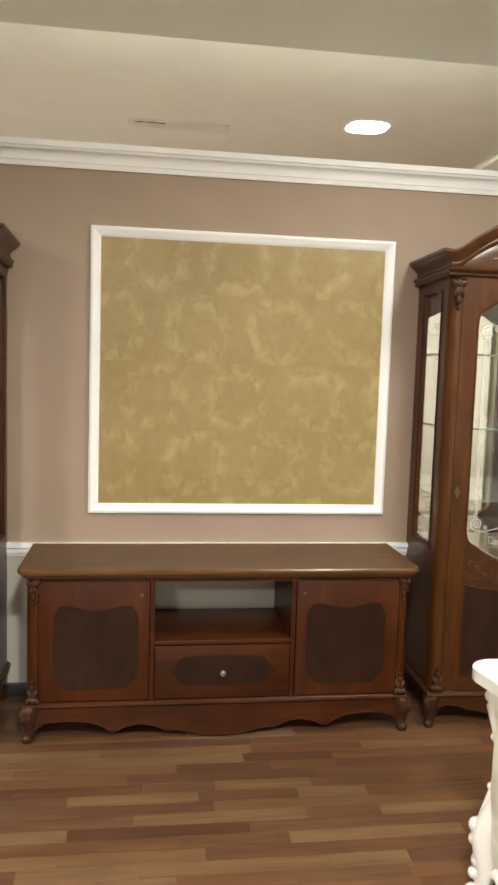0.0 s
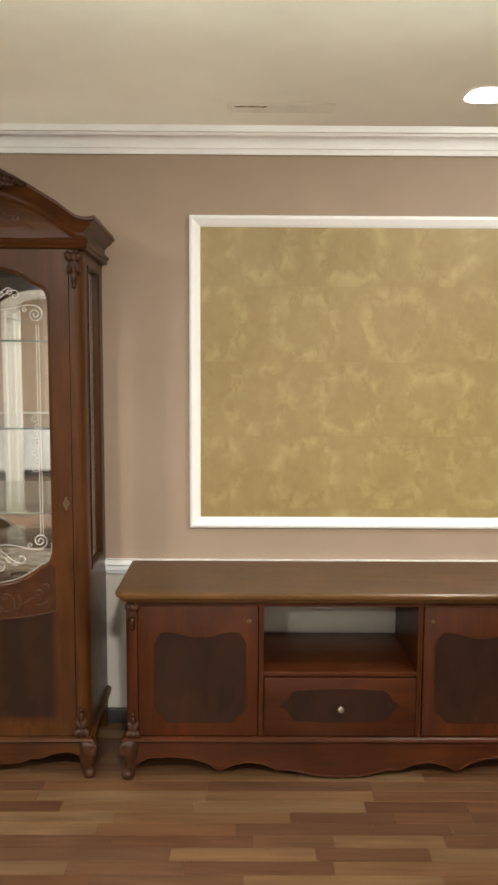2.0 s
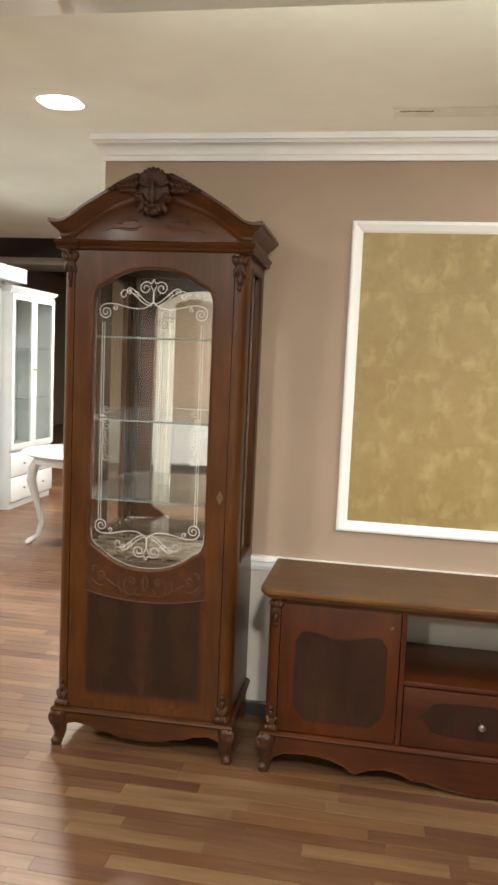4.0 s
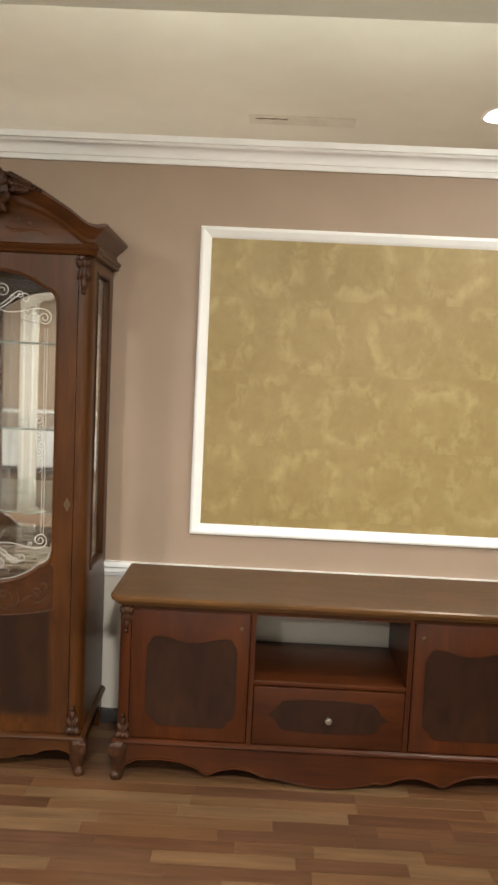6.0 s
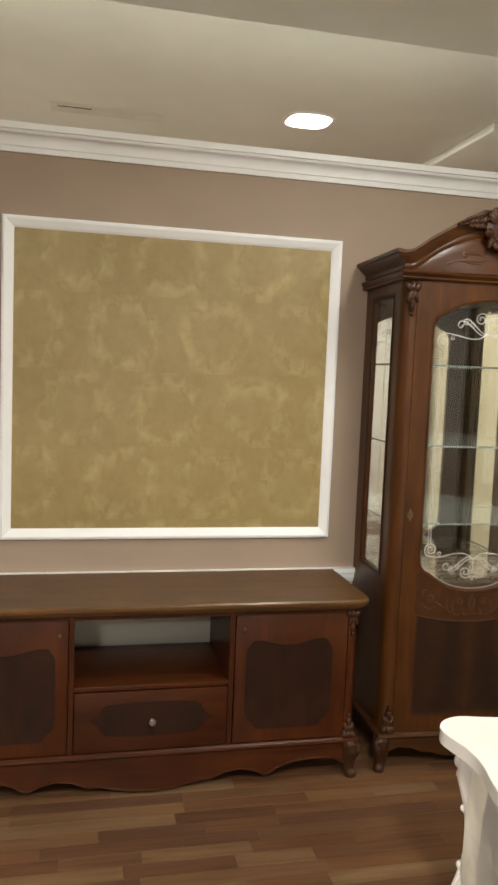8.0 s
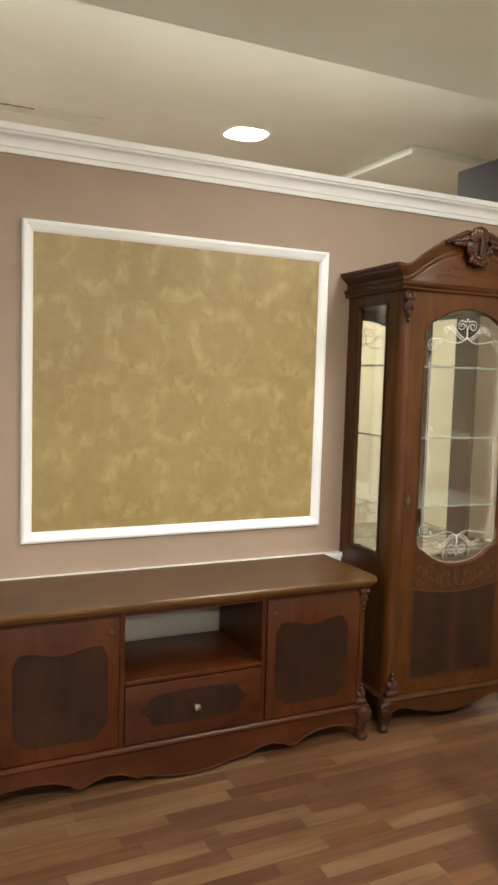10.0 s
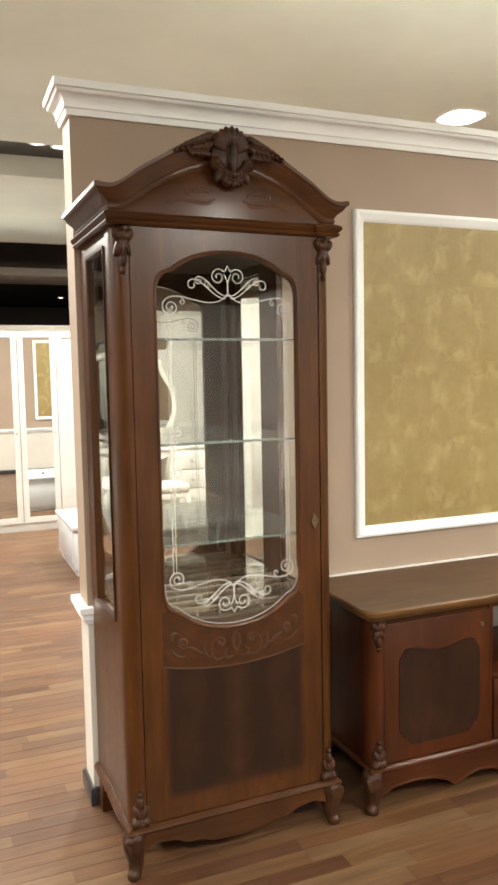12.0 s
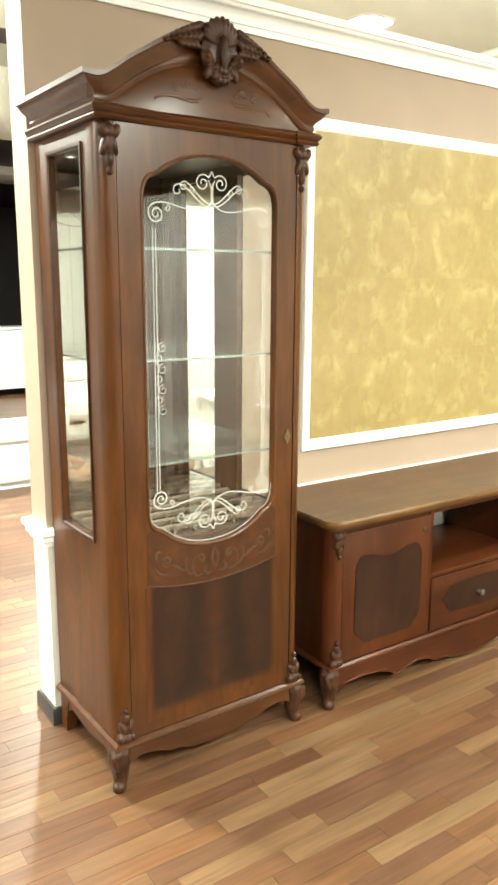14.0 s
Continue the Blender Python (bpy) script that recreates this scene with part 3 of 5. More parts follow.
def cabriole_foot(bm, x, y, h, sx, sy, r=0.030):
    """A short bracket foot: full knee under the moulding, tapering to a small scrolled toe."""
    o = lambda f, z: (x + sx * f, y + sy * f, z)
    tube(bm, [o(-0.004, h), o(0.004, h * 0.86), o(0.006, h * 0.70), o(0.002, h * 0.50), o(0.000, h * 0.32), o(0.004, h * 0.18), o(0.010, h * 0.08), o(0.011, 0.0)],
         [r * 1.08, r * 1.20, r * 1.12, r * 0.98, r * 0.84, r * 0.70, r * 0.74, r * 0.66], 10)
    lobe(bm, o(0.015, h * 0.11), (r * 0.60, r * 0.60, h * 0.11))
    for k in (-1, 1):
        lobe(bm, (x + sx * 0.012 + k * r * 0.55, y + sy * 0.012 - r * 0.45, h * 0.72), (r * 0.36, r * 0.36, h * 0.2), k * 0.3)
    lobe(bm, o(0.016, h * 0.88), (r * 0.75, r * 0.75, h * 0.10))
    return bm


def ribbon_set(bm, curves, y, w=0.0020):
    for c in curves:
        tube(bm, [(u, y, v) for u, v in c], w, 5, 0.3)
    return bm


def mirrored(curves):
    return curves + [[(-u, v) for u, v in c] for c in curves]


def corner_post(x, sx):
    """Cross-section of a rounded corner post, x its outer side."""
    pts = [(x, 0.075)]
    for i in range(7):
        a = math.pi / 2 * i / 6
        pts.append((x - sx * 0.045 * (1 - math.cos(a)), 0.047 - 0.047 * math.sin(a)))
    return pts + [(x - sx * 0.047, 0.0), (x - sx * 0.047, 0.075)]


# ---- display cabinets ----
CAB_HALF, CAB_D = 0.350, 0.452
OPEN = [(-0.225, 1.30), (-0.225, 1.735)] + bez((-0.225, 1.735), (-0.225, 1.780), (-0.210, 1.803), (-0.176, 1.808), 8)[1:] + bez((-0.176, 1.808), (-0.135, 1.842), (-0.075, 1.865), (0, 1.866), 10)[1:]
OPEN_LOW = bez((0, 0.738), (-0.085, 0.738), (-0.140, 0.768), (-0.182, 0.806), 10) + bez((-0.182, 0.806), (-0.212, 0.812), (-0.225, 0.835), (-0.225, 0.885), 8)[1:]
HALF = OPEN_LOW + OPEN
OUTLINE = HALF + [(-u, v) for u, v in HALF[::-1] if abs(u) > 1e-6]


def scaled_outline(k):
    return [(u + math.copysign(k, u) if abs(u) > 1e-6 else 0, v + (k if v > 1.3 else -k if v < 1.3 else 0)) for u, v in OUTLINE]


UPPER = [(0.0, 2.205), (0.12, 2.200), (0.21, 2.187), (0.33, 2.168), (0.43, 2.146), (0.53, 2.122), (0.68, 2.086), (0.76, 2.062), (0.82, 2.045), (0.87, 2.037), (0.91, 2.035), (0.95, 2.037), (0.975, 2.039), (1.0, 2.039)]
LOWER = [(0.0, 2.104), (0.15, 2.101), (0.30, 2.089), (0.45, 2.070), (0.58, 2.048), (0.70, 2.022), (0.80, 1.997), (0.88, 1.976), (0.93, 1.966), (1.0, 1.966)]
FRONT, ASIDE = 0.45, 0.78  # how far the cornice's profile stands out to the front and to the sides
PED = [(0.0, 0.0), (0.08, -0.010), (0.20, -0.014), (0.30, -0.010), (0.45, -0.022), (0.60, -0.042), (0.70, -0.050), (0.78, -0.054), (0.82, -0.064), (1.0, -0.064)]


def display_cabinet(cx, cy, rz, lock_side, label):
    c = thing("display_cabinet", (cx, cy, 0), label, "display cabinet", "dark display cabinets", rz)
    W, D = CAB_HALF, CAB_D
    # feet, apron, base moulding
    for sx in (-1, 1):
        carved(part("foot", cabriole_foot(bmesh.new(), sx * (W - 0.016), 0.022, 0.145, sx, -1), CARVED, c, "carved scroll foot"), 0.003)
        a, b = sorted((sx * (W - 0.002), sx * (W - 0.040)))
        part("foot", extrude(bmesh.new(), [(D - 0.075, 0.144), (D - 0.058, 0.085), (D - 0.046, 0.045), (D - 0.044, 0.0), (D - 0.002, 0.0), (D - 0.002, 0.144)], a, b, "x"), MAHOGANY_H, c, "plain bracket foot")
    zb = [(0, 0.052), (0.09, 0.058), (0.13, 0.074), (0.17, 0.074), (0.21, 0.092), (0.27, 0.100), (0.305, 0.088), (0.335, 0.050)]
    us = [i * 0.335 / 24 for i in range(25)]
    low = [(-u, lerp_table(zb, u)) for u in us[::-1]] + [(u, lerp_table(zb, u)) for u in us[1:]]
    part("apron", extrude(bmesh.new(), low + [(0.335, 0.146), (-0.335, 0.146)], 0.004, 0.026), MAHOGANY_H, c, "scalloped apron")
    zs = [(0, 0.090), (0.08, 0.098), (0.13, 0.104), (0.16, 0.090), (0.2, 0.045)]
    for sx in (-1, 1):
        pts = [(D / 2 + u, lerp_table(zs, abs(u))) for u in [i * 0.018 - 0.19 for i in range(22)]]
        a, b = sorted((sx * (W - 0.004), sx * (W - 0.024)))
        part("side_apron", extrude(bmesh.new(), pts + [(D / 2 + 0.188, 0.146), (D / 2 - 0.19, 0.146)], a, b, "x"), MAHOGANY_H, c)
    ring3 = [(-W, D), (-W, 0.0), (W, 0.0), (W, D)]
    part("base_moulding", sweep(bmesh.new(), ring3, [(-0.03, 0.143), (0.008, 0.143), (0.014, 0.149), (0.011, 0.157), (0.002, 0.164), (-0.03, 0.164)]), MAHOGANY_H, c, "", 25)
    # posts with carved ends
    for sx in (-1, 1):
        post = part("post", extrude(bmesh.new(), corner_post(sx * W, sx), 0.160, 1.936, "z"), MAHOGANY, c, "rounded corner post")
        carved(part("leaf", acanthus(bmesh.new(), sx * (W - 0.030), 0.004, 1.792, 1.926, 0.052), CARVED, post, "carved acanthus leaf"), 0.0022)
        carved(part("bud", acanthus(bmesh.new(), sx * (W - 0.030), 0.002, 0.160, 0.275, -0.050, 0.020), CARVED, post, "carved bud"), 0.0022)
    # sides with a tall glass strip
    for sx in (-1, 1):
        a, b = sorted((sx * (W - 0.004), sx * (W - 0.024)))
        win = [(0.125, 1.30), (0.125, 1.80), (0.125, 1.882), (0.23, 1.882), (0.354, 1.882), (0.354, 1.80), (0.354, 1.30), (0.354, 0.85), (0.354, 0.772), (0.23, 0.772), (0.125, 0.772), (0.125, 0.85)]
        side = part("side_panel", rect_ring(bmesh.new(), (0.07, D, 0.160, 1.936), win, a, b, "x"), MAHOGANY, c, "veneered side with a glazed strip")
        g = part("side_glass", B(sx * (W - 0.016) - 0.002, sx * (W - 0.016) + 0.002, 0.122, 0.357, 0.769, 1.885), GLASS, side, "clear glass strip")
        g.visible_shadow = False
        path = [(0.117, 0.764), (0.117, 1.890), (0.362, 1.890), (0.362, 0.764)]
        part("bead", sweep(bmesh.new(), path, [(0, 0), (0, 0.005), (0.008, 0.004), (0.012, 0)], True, lambda u, v, d: (sx * (W - 0.004 + d), u, v)), CARVED, side, "", 25)
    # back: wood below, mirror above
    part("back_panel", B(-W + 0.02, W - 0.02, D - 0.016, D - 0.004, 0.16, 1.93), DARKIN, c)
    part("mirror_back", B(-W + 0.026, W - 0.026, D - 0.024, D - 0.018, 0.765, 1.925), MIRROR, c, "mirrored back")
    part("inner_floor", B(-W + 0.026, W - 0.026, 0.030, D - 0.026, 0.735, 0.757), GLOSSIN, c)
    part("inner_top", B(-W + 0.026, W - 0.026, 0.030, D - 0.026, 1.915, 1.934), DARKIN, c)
    for z in (1.615, 1.300, 0.990):
        sh = part("glass_shelf", B(-W + 0.028, W - 0.028, 0.055, D - 0.030, z - 0.004, z + 0.004, bev=0.001, seg=1), SHELFGLASS, c, "clear glass shelf")
        sh.visible_shadow = False
        part("shelf_edge", B(-W + 0.030, W - 0.030, 0.0535, 0.0548, z - 0.0038, z + 0.0038), EDGEGLASS, sh, "pale green polished edge")
    # pale flat bars crossing on the inner floor
    for k in range(8):
        s0 = -0.30 + k * 0.074
        bm = tube(bmesh.new(), [(s0 - 0.02, 0.075, 0.764), (s0 + 0.10, D - 0.05, 0.764)], 0.010, 8, 0.35)
        part("floor_slat", bm, PALE_SLAT, c, "pale flat bar lying across the inner floor")
    for k in range(5):
        bm = tube(bmesh.new(), [(-0.30, 0.105 + k * 0.072, 0.771), (0.30, 0.085 + k * 0.072, 0.771)], 0.010, 8, 0.35)
        part("floor_slat", bm, PALE_SLAT, c, "pale flat bar lying across the inner floor")
    plate = part("floor_glass", B(-W + 0.028, W - 0.028, 0.034, D - 0.028, 0.777, 0.782), GLASS, c, "glass plate over the crossing bars")
    plate.visible_shadow = False
    # door
    door = part("door", rect_ring(bmesh.new(), (-0.300, 0.300, 0.166, 1.930), OUTLINE, 0.002, 0.024), MAHOGANY, c, "door with a shaped glass opening")
    bm = bmesh.new()
    rows = []
    for k, y in ((0.009, 0.003), (0.007, -0.0015), (0.003, -0.001), (-0.001, 0.003), (-0.001, 0.012)):
        rows.append([bm.verts.new((u, y, v)) for u, v in scaled_outline(k)])
    for a, b in zip(rows, rows[1:]):
        for i in range(len(a)):
            j = (i + 1) % len(a)
            bm.faces.new((a[i], a[j], b[j], b[i]))
    part("glass_bead", bm, MAHOGANY, door, "moulded bead round the glass")
    g = part("door_glass", extrude(bmesh.new(), scaled_outline(0.004), 0.012, 0.016), GLASS, door, "clear bevelled glass")
    g.visible_shadow = False
    top = [
        bez((0.0, 1.742), (-0.004, 1.775), (0.003, 1.795), (0.012, 1.806), 8),
        spiral(0.030, 1.797, 0.025, 0.005, 2.4, -1.5, 24),
        bez((0.0, 1.830), (0.004, 1.822), (0.006, 1.816), (0.012, 1.812), 5),
        bez((0.0, 1.742), (0.030, 1.735), (0.058, 1.785), (0.086, 1.796)) + spiral(0.092, 1.784, 0.013, 0.004, 1.9, -1.2, 14),
        bez((0.006, 1.735), (0.040, 1.728), (0.066, 1.778), (0.104, 1.788)) + spiral(0.112, 1.772, 0.017, 0.005, 1.8, -0.9, 14),
        spiral(0.064, 1.776, 0.011, 0.003, -2.4, 1.2, 12),
        bez((0.0, 1.750), (0.030, 1.706), (0.080, 1.722), (0.136, 1.735)) + bez((0.136, 1.735), (0.160, 1.740), (0.195, 1.742), (0.206, 1.715), 8),
        spiral(0.181, 1.706, 0.025, 0.004, 0.4, -1.7, 28), spiral(0.146, 1.722, 0.010, 0.003, 1.5, 1.0, 10),
    ]
    bottom = [[(u, 2.604 - v) for u, v in c2] for c2 in top]
    # pale tube along the lower rim imitates the highlight on the bevel
    rim = [[(u * 0.985, v + 0.004) for u, v in OPEN_LOW]]
    part("bevel_glint", ribbon_set(bmesh.new(), mirrored(rim), 0.0110, 0.0014), ETCH, door, "pale line drawn as the highlight on the glass bevel")
    side = [[(0.193, 0.915), (0.193, 1.668)], [(0.184, 0.915), (0.184, 1.668)]]
    for k in range(7):
        z = 1.16 + k * 0.030
        side.append(spiral(0.168 + (k % 2) * 0.012, z, 0.016, 0.004, 1.6 + (k % 2) * 3.1, 1.2 if k % 2 else -1.2, 14))
    part("etching", ribbon_set(bmesh.new(), mirrored(top), 0.0105), ETCH, door, "frosted scrollwork etched in the glass")
    part("etching", ribbon_set(bmesh.new(), mirrored(bottom), 0.0105), ETCH, door, "frosted scrollwork etched in the glass")
    part("etching", ribbon_set(bmesh.new(), mirrored(side), 0.0105, 0.0014), ETCH, door, "frosted double lines etched in the glass")
    # dark lower field fading into the door, under a floral marquetry band
    edge = [(-0.236, 0.640)] + [(0.236 * k / 12, 0.640 - 0.030 * (1 - (k / 12) ** 2)) for k in range(-11, 12)] + [(0.236, 0.640)]
    part("lower_field", extrude(bmesh.new(), [(-0.245, 0.200)] + [(-0.245, 0.640)] + edge + [(0.245, 0.640), (0.245, 0.200)], 0.0012, 0.01), FLAME, door, "dark figured veneer field")
    arch = [(u, v - 0.012) for u, v in OPEN_LOW if v < 0.830]
    arch = [(-0.236, 0.800)] + arch[::-1] + [(-u, v) for u, v in arch[1:]] + [(0.236, 0.800)]
    part("marquetry_band", extrude(bmesh.new(), arch + edge[::-1], 0.0008, 0.01), BAND, door, "brown marquetry band under the glass")
    part("band_line", ribbon_set(bmesh.new(), [edge], 0.0006, 0.0022), INLAY, door, "pale line under the marquetry")
    marq = [bez((0.0, 0.655), (0.015, 0.675), (0.012, 0.700), (0.0, 0.715), 8),
            bez((0.012, 0.640), (0.035, 0.628), (0.050, 0.650), (0.030, 0.664), 8),
            bez((0.045, 0.640), (0.085, 0.618), (0.095, 0.680), (0.070, 0.700)),
            bez((0.070, 0.645), (0.105, 0.640), (0.112, 0.675), (0.102, 0.700)),
            spiral(0.052, 0.690, 0.015, 0.004, 0.4, 1.1, 12),
            bez((0.105, 0.665), (0.130, 0.660), (0.135, 0.690), (0.160, 0.688)),
            spiral(0.172, 0.704, 0.017, 0.005, -1.6, 1.2, 14),
            bez((0.165, 0.665), (0.185, 0.655), (0.200, 0.670), (0.212, 0.690), 8),
            bez((0.188, 0.735), (0.205, 0.745), (0.215, 0.730), (0.205, 0.715), 8)]
    for k, curve in enumerate(mirrored(marq)):
        n = len(curve)
        bm = tube(bmesh.new(), [(u, 0.0004, v) for u, v in curve], [0.0016 + 0.0044 * math.sin(math.pi * (q + 0.6) / (n + 0.4)) for q in range(n)], 6, 0.2)
        part("inlay_scroll", bm, INLAY, door, "lighter floral inlay")
    lx = lock_side * 0.279
    rim = [(lx + (0.0100 + 0.0020 * math.cos(4 * a)) * math.cos(a), 1.036 + (0.022 + 0.003 * math.cos(4 * a)) * math.sin(a)) for a in [2 * math.pi * i / 28 for i in range(28)]]
    plate = part("lock_plate", extrude(bmesh.new(), rim, -0.0015, 0.004), BRASS, door, "small dark brass keyhole plate")
    part("keyhole", lathe(bmesh.new(), [(0.0030, 0), (0.0030, 0.0022), (0.0015, 0.0023)], (lx, 0.0, 1.038), 10, "y"), BLACKBASE, plate)
    # entablature, cornice and pediment
    ent = [(-0.03, 1.930), (0.006, 1.930), (0.012, 1.936), (0.008, 1.943), (0.014, 1.948), (0.018, 1.956), (0.012, 1.964), (0.004, 1.968), (-0.03, 1.968)]
    e, q = 0.009, W - 0.052
    broken = [(-W - e, D), (-W - e, -e), (-q, -e), (-q, 0), (q, 0), (q, -e), (W + e, -e), (W + e, D)]
    part("entablature", sweep(bmesh.new(), broken, ent), MAHOGANY_H, c, "ribbed moulding over the door", 25)
    cyma = [(-0.03, 1.966)] + [(-y, 1.966 + 0.073 * s) for s, y in PED] + [(-0.03, 2.039)]
    for sx in (-1, 1):
        bm = bmesh.new()
        ends = [[bm.verts.new((sx * (W + o * ASIDE), D if back else -o * FRONT, z)) for o, z in cyma] for back in (True, False)]
        for j in range(len(cyma)):
            k = (j + 1) % len(cyma)
            bm.faces.new((ends[0][j], ends[0][k], ends[1][k], ends[1][j]))
        bm.faces.new(ends[0])
        bm.faces.new(ends[1][::-1])
        part("side_cornice", bm, MAHOGANY_H, c, "projecting side cornice", 25)
    def swell(u, v):
        h = max(0.004, lerp_table(LOWER, min(1, abs(u) / W)) + 0.008 - 1.964)
        s = min(1, max(0, (v - 1.964) / h))
        return 0.006 - 0.024 * (h / 0.150) * math.sqrt(1 - s * s)

    bm = bmesh.new()
    cols = []
    for i in range(41):
        u = -0.33 + 0.66 * i / 40
        zt = lerp_table(LOWER, abs(u) / W) + 0.008
        cols.append([bm.verts.new((u, swell(u, z), z)) for z in [1.964 + (zt - 1.964) * math.sin(q * math.pi / 20) for q in range(11)]])
    for a, b in zip(cols, cols[1:]):
        for q in range(10):
            bm.faces.new((a[q], b[q], b[q + 1], a[q + 1]))
    bmesh.ops.recalc_face_normals(bm, faces=bm.faces)
    bmesh.ops.solidify(bm, geom=bm.faces[:], thickness=0.014)
    part("tympanum", bm, MAHOGANY_H, c, "swelling arched pediment field", 60)
    bm = bmesh.new()
    n = 80
    prof = PED + [(1.0, 0.06), (0.0, 0.06)]
    rows = []
    for i in range(n + 1):
        u = -1 + 2 * i / n
        zl, zu = lerp_table(LOWER, abs(u)), lerp_table(UPPER, abs(u))
        rows.append([bm.verts.new((u * (W + ASIDE * max(0.0, -y)), y * (FRONT if y < 0 else 1), zl + (zu - zl) * s)) for s, y in prof])
    for a, b in zip(rows, rows[1:]):
        for j in range(len(prof)):
            bm.faces.new((a[j], b[j], b[(j + 1) % len(prof)], a[(j + 1) % len(prof)]))
    bm.faces.new(rows[0])
    bm.faces.new(rows[-1][::-1])
    part("pediment_moulding", bm, MAHOGANY_H, c, "swept pediment moulding", 30)
    part("roof_board", B(-W - 0.02, W + 0.02, 0.05, D, 2.018, 2.034), MAHOGANY_H, c)
    # carved crest: a ribbed shell over a beaded cup, with leaves running down the moulding
    bm = bmesh.new()
    lobe(bm, (0, -0.026, 2.135), (0.062, 0.018, 0.072))
    lobe(bm, (0, -0.034, 2.078), (0.040, 0.018, 0.034))
    for k in range(-5, 6):
        a = k * 0.235
        r = 0.050 - 0.0007 * k * k
        lobe(bm, (math.sin(a) * r, -0.046 + abs(k) * 0.0022, 2.148 + math.cos(a) * r * 0.86), (0.0125, 0.013, 0.029), a, 2)
    lobe(bm, (0, -0.056, 2.125), (0.013, 0.011, 0.046))
    for k in range(-3, 4):
        lobe(bm, (k * 0.0125, -0.050 + abs(k) * 0.004, 2.056 + 0.0030 * k * k), (0.0082, 0.010, 0.011), k * -0.25)
        lobe(bm, (k * 0.0110, -0.052 + abs(k) * 0.003, 2.080 + 0.0025 * k * k), (0.0074, 0.009, 0.010), k * -0.3)
    for k in (-1, 1):
        lobe(bm, (k * 0.050, -0.044, 2.112), (0.019, 0.014, 0.019))
        lobe(bm, (k * 0.052, -0.054, 2.112), (0.009, 0.010, 0.009))
        lobe(bm, (k * 0.042, -0.040, 2.078), (0.012, 0.012, 0.022), k * -0.4)
        for q in range(7):
            x = 0.070 + q * 0.016
            z = lerp_table(UPPER, x / 0.398)
            w = 1.35 - q * 0.13
            lobe(bm, (k * x, -0.034, z - 0.006), (0.015 * w, 0.010, 0.0085 * w), k * 0.55)
            lobe(bm, (k * (x - 0.004), -0.034, z - 0.023 * w), (0.0125 * w, 0.011, 0.0075 * w), k * (1.0 - 0.1 * q))
            if q < 4:
                lobe(bm, (k * (x + 0.002), -0.032, z - 0.040 * w), (0.011 * w, 0.009, 0.007 * w), k * -0.4)
    carved(part("carved_crest", bm, CARVED, c, "carved shell crest with a beaded cup and running leaves"), 0.0022)
    fl = [bez((0.060, 2.030), (0.07, 2.05), (0.10, 2.025), (0.12, 2.042)), spiral(0.125, 2.032, 0.010, 0.003, 1.2, -1.0, 10), bez((0.045, 2.018), (0.08, 2.0), (0.11, 2.018), (0.15, 2.008)), spiral(0.085, 2.044, 0.010, 0.003, -1.0, 1.0, 10), bez((0.06, 2.004), (0.10, 1.99), (0.15, 2.03), (0.19, 1.995))]
    for curve in mirrored(fl):
        part("carved_scroll", tube(bmesh.new(), [(u, swell(u, v) - 0.0005, v) for u, v in curve], 0.0040, 6, 0.30), MAHOGANY_H, c, "shallow floral carving")
    return c


display_cabinet(-0.8225, 3.205, 1.4, 1, "dark mahogany display cabinet with etched glass door and carved crest")
display_cabinet(1.7030, 3.205, -2.4, -1, "dark mahogany display cabinet with etched glass door and carved crest")


# ---- television cabinet ----
def shaped_field(x0, x1, z0, z1):
    w = (x1 - x0) / 2
    cx = (x0 + x1) / 2
    top = bez((-w, z1 - 0.055), (-w, z1 - 0.03), (-w + 0.018, z1 - 0.028), (-w + 0.022, z1 - 0.008), 5) + bez((-w + 0.022, z1 - 0.008), (-w * 0.55, z1 + 0.006), (-w * 0.4, z1 - 0.026), (0, z1 - 0.026), 8)[1:]
    low = bez((0, z0), (-w * 0.5, z0), (-w * 0.6, z0), (-w + 0.05, z0), 3) + bez((-w + 0.05, z0), (-w + 0.035, z0 + 0.004), (-w + 0.036, z0 + 0.03), (-w + 0.012, z0 + 0.036), 6)[1:] + [(-w, z0 + 0.06)]
    half = low + top
    pts = half + [(-u, v) for u, v in half[::-1] if abs(u) > 1e-6]
    return [(cx + u, v) for u, v in pts]


def inset(pts, k):
    cx = sum(p[0] for p in pts) / len(pts)
    cz = (min(p[1] for p in pts) + max(p[1] for p in pts)) / 2
    return [(u - math.copysign(min(k, abs(u - cx)), u - cx), v - math.copysign(k, v - cz)) for u, v in pts]


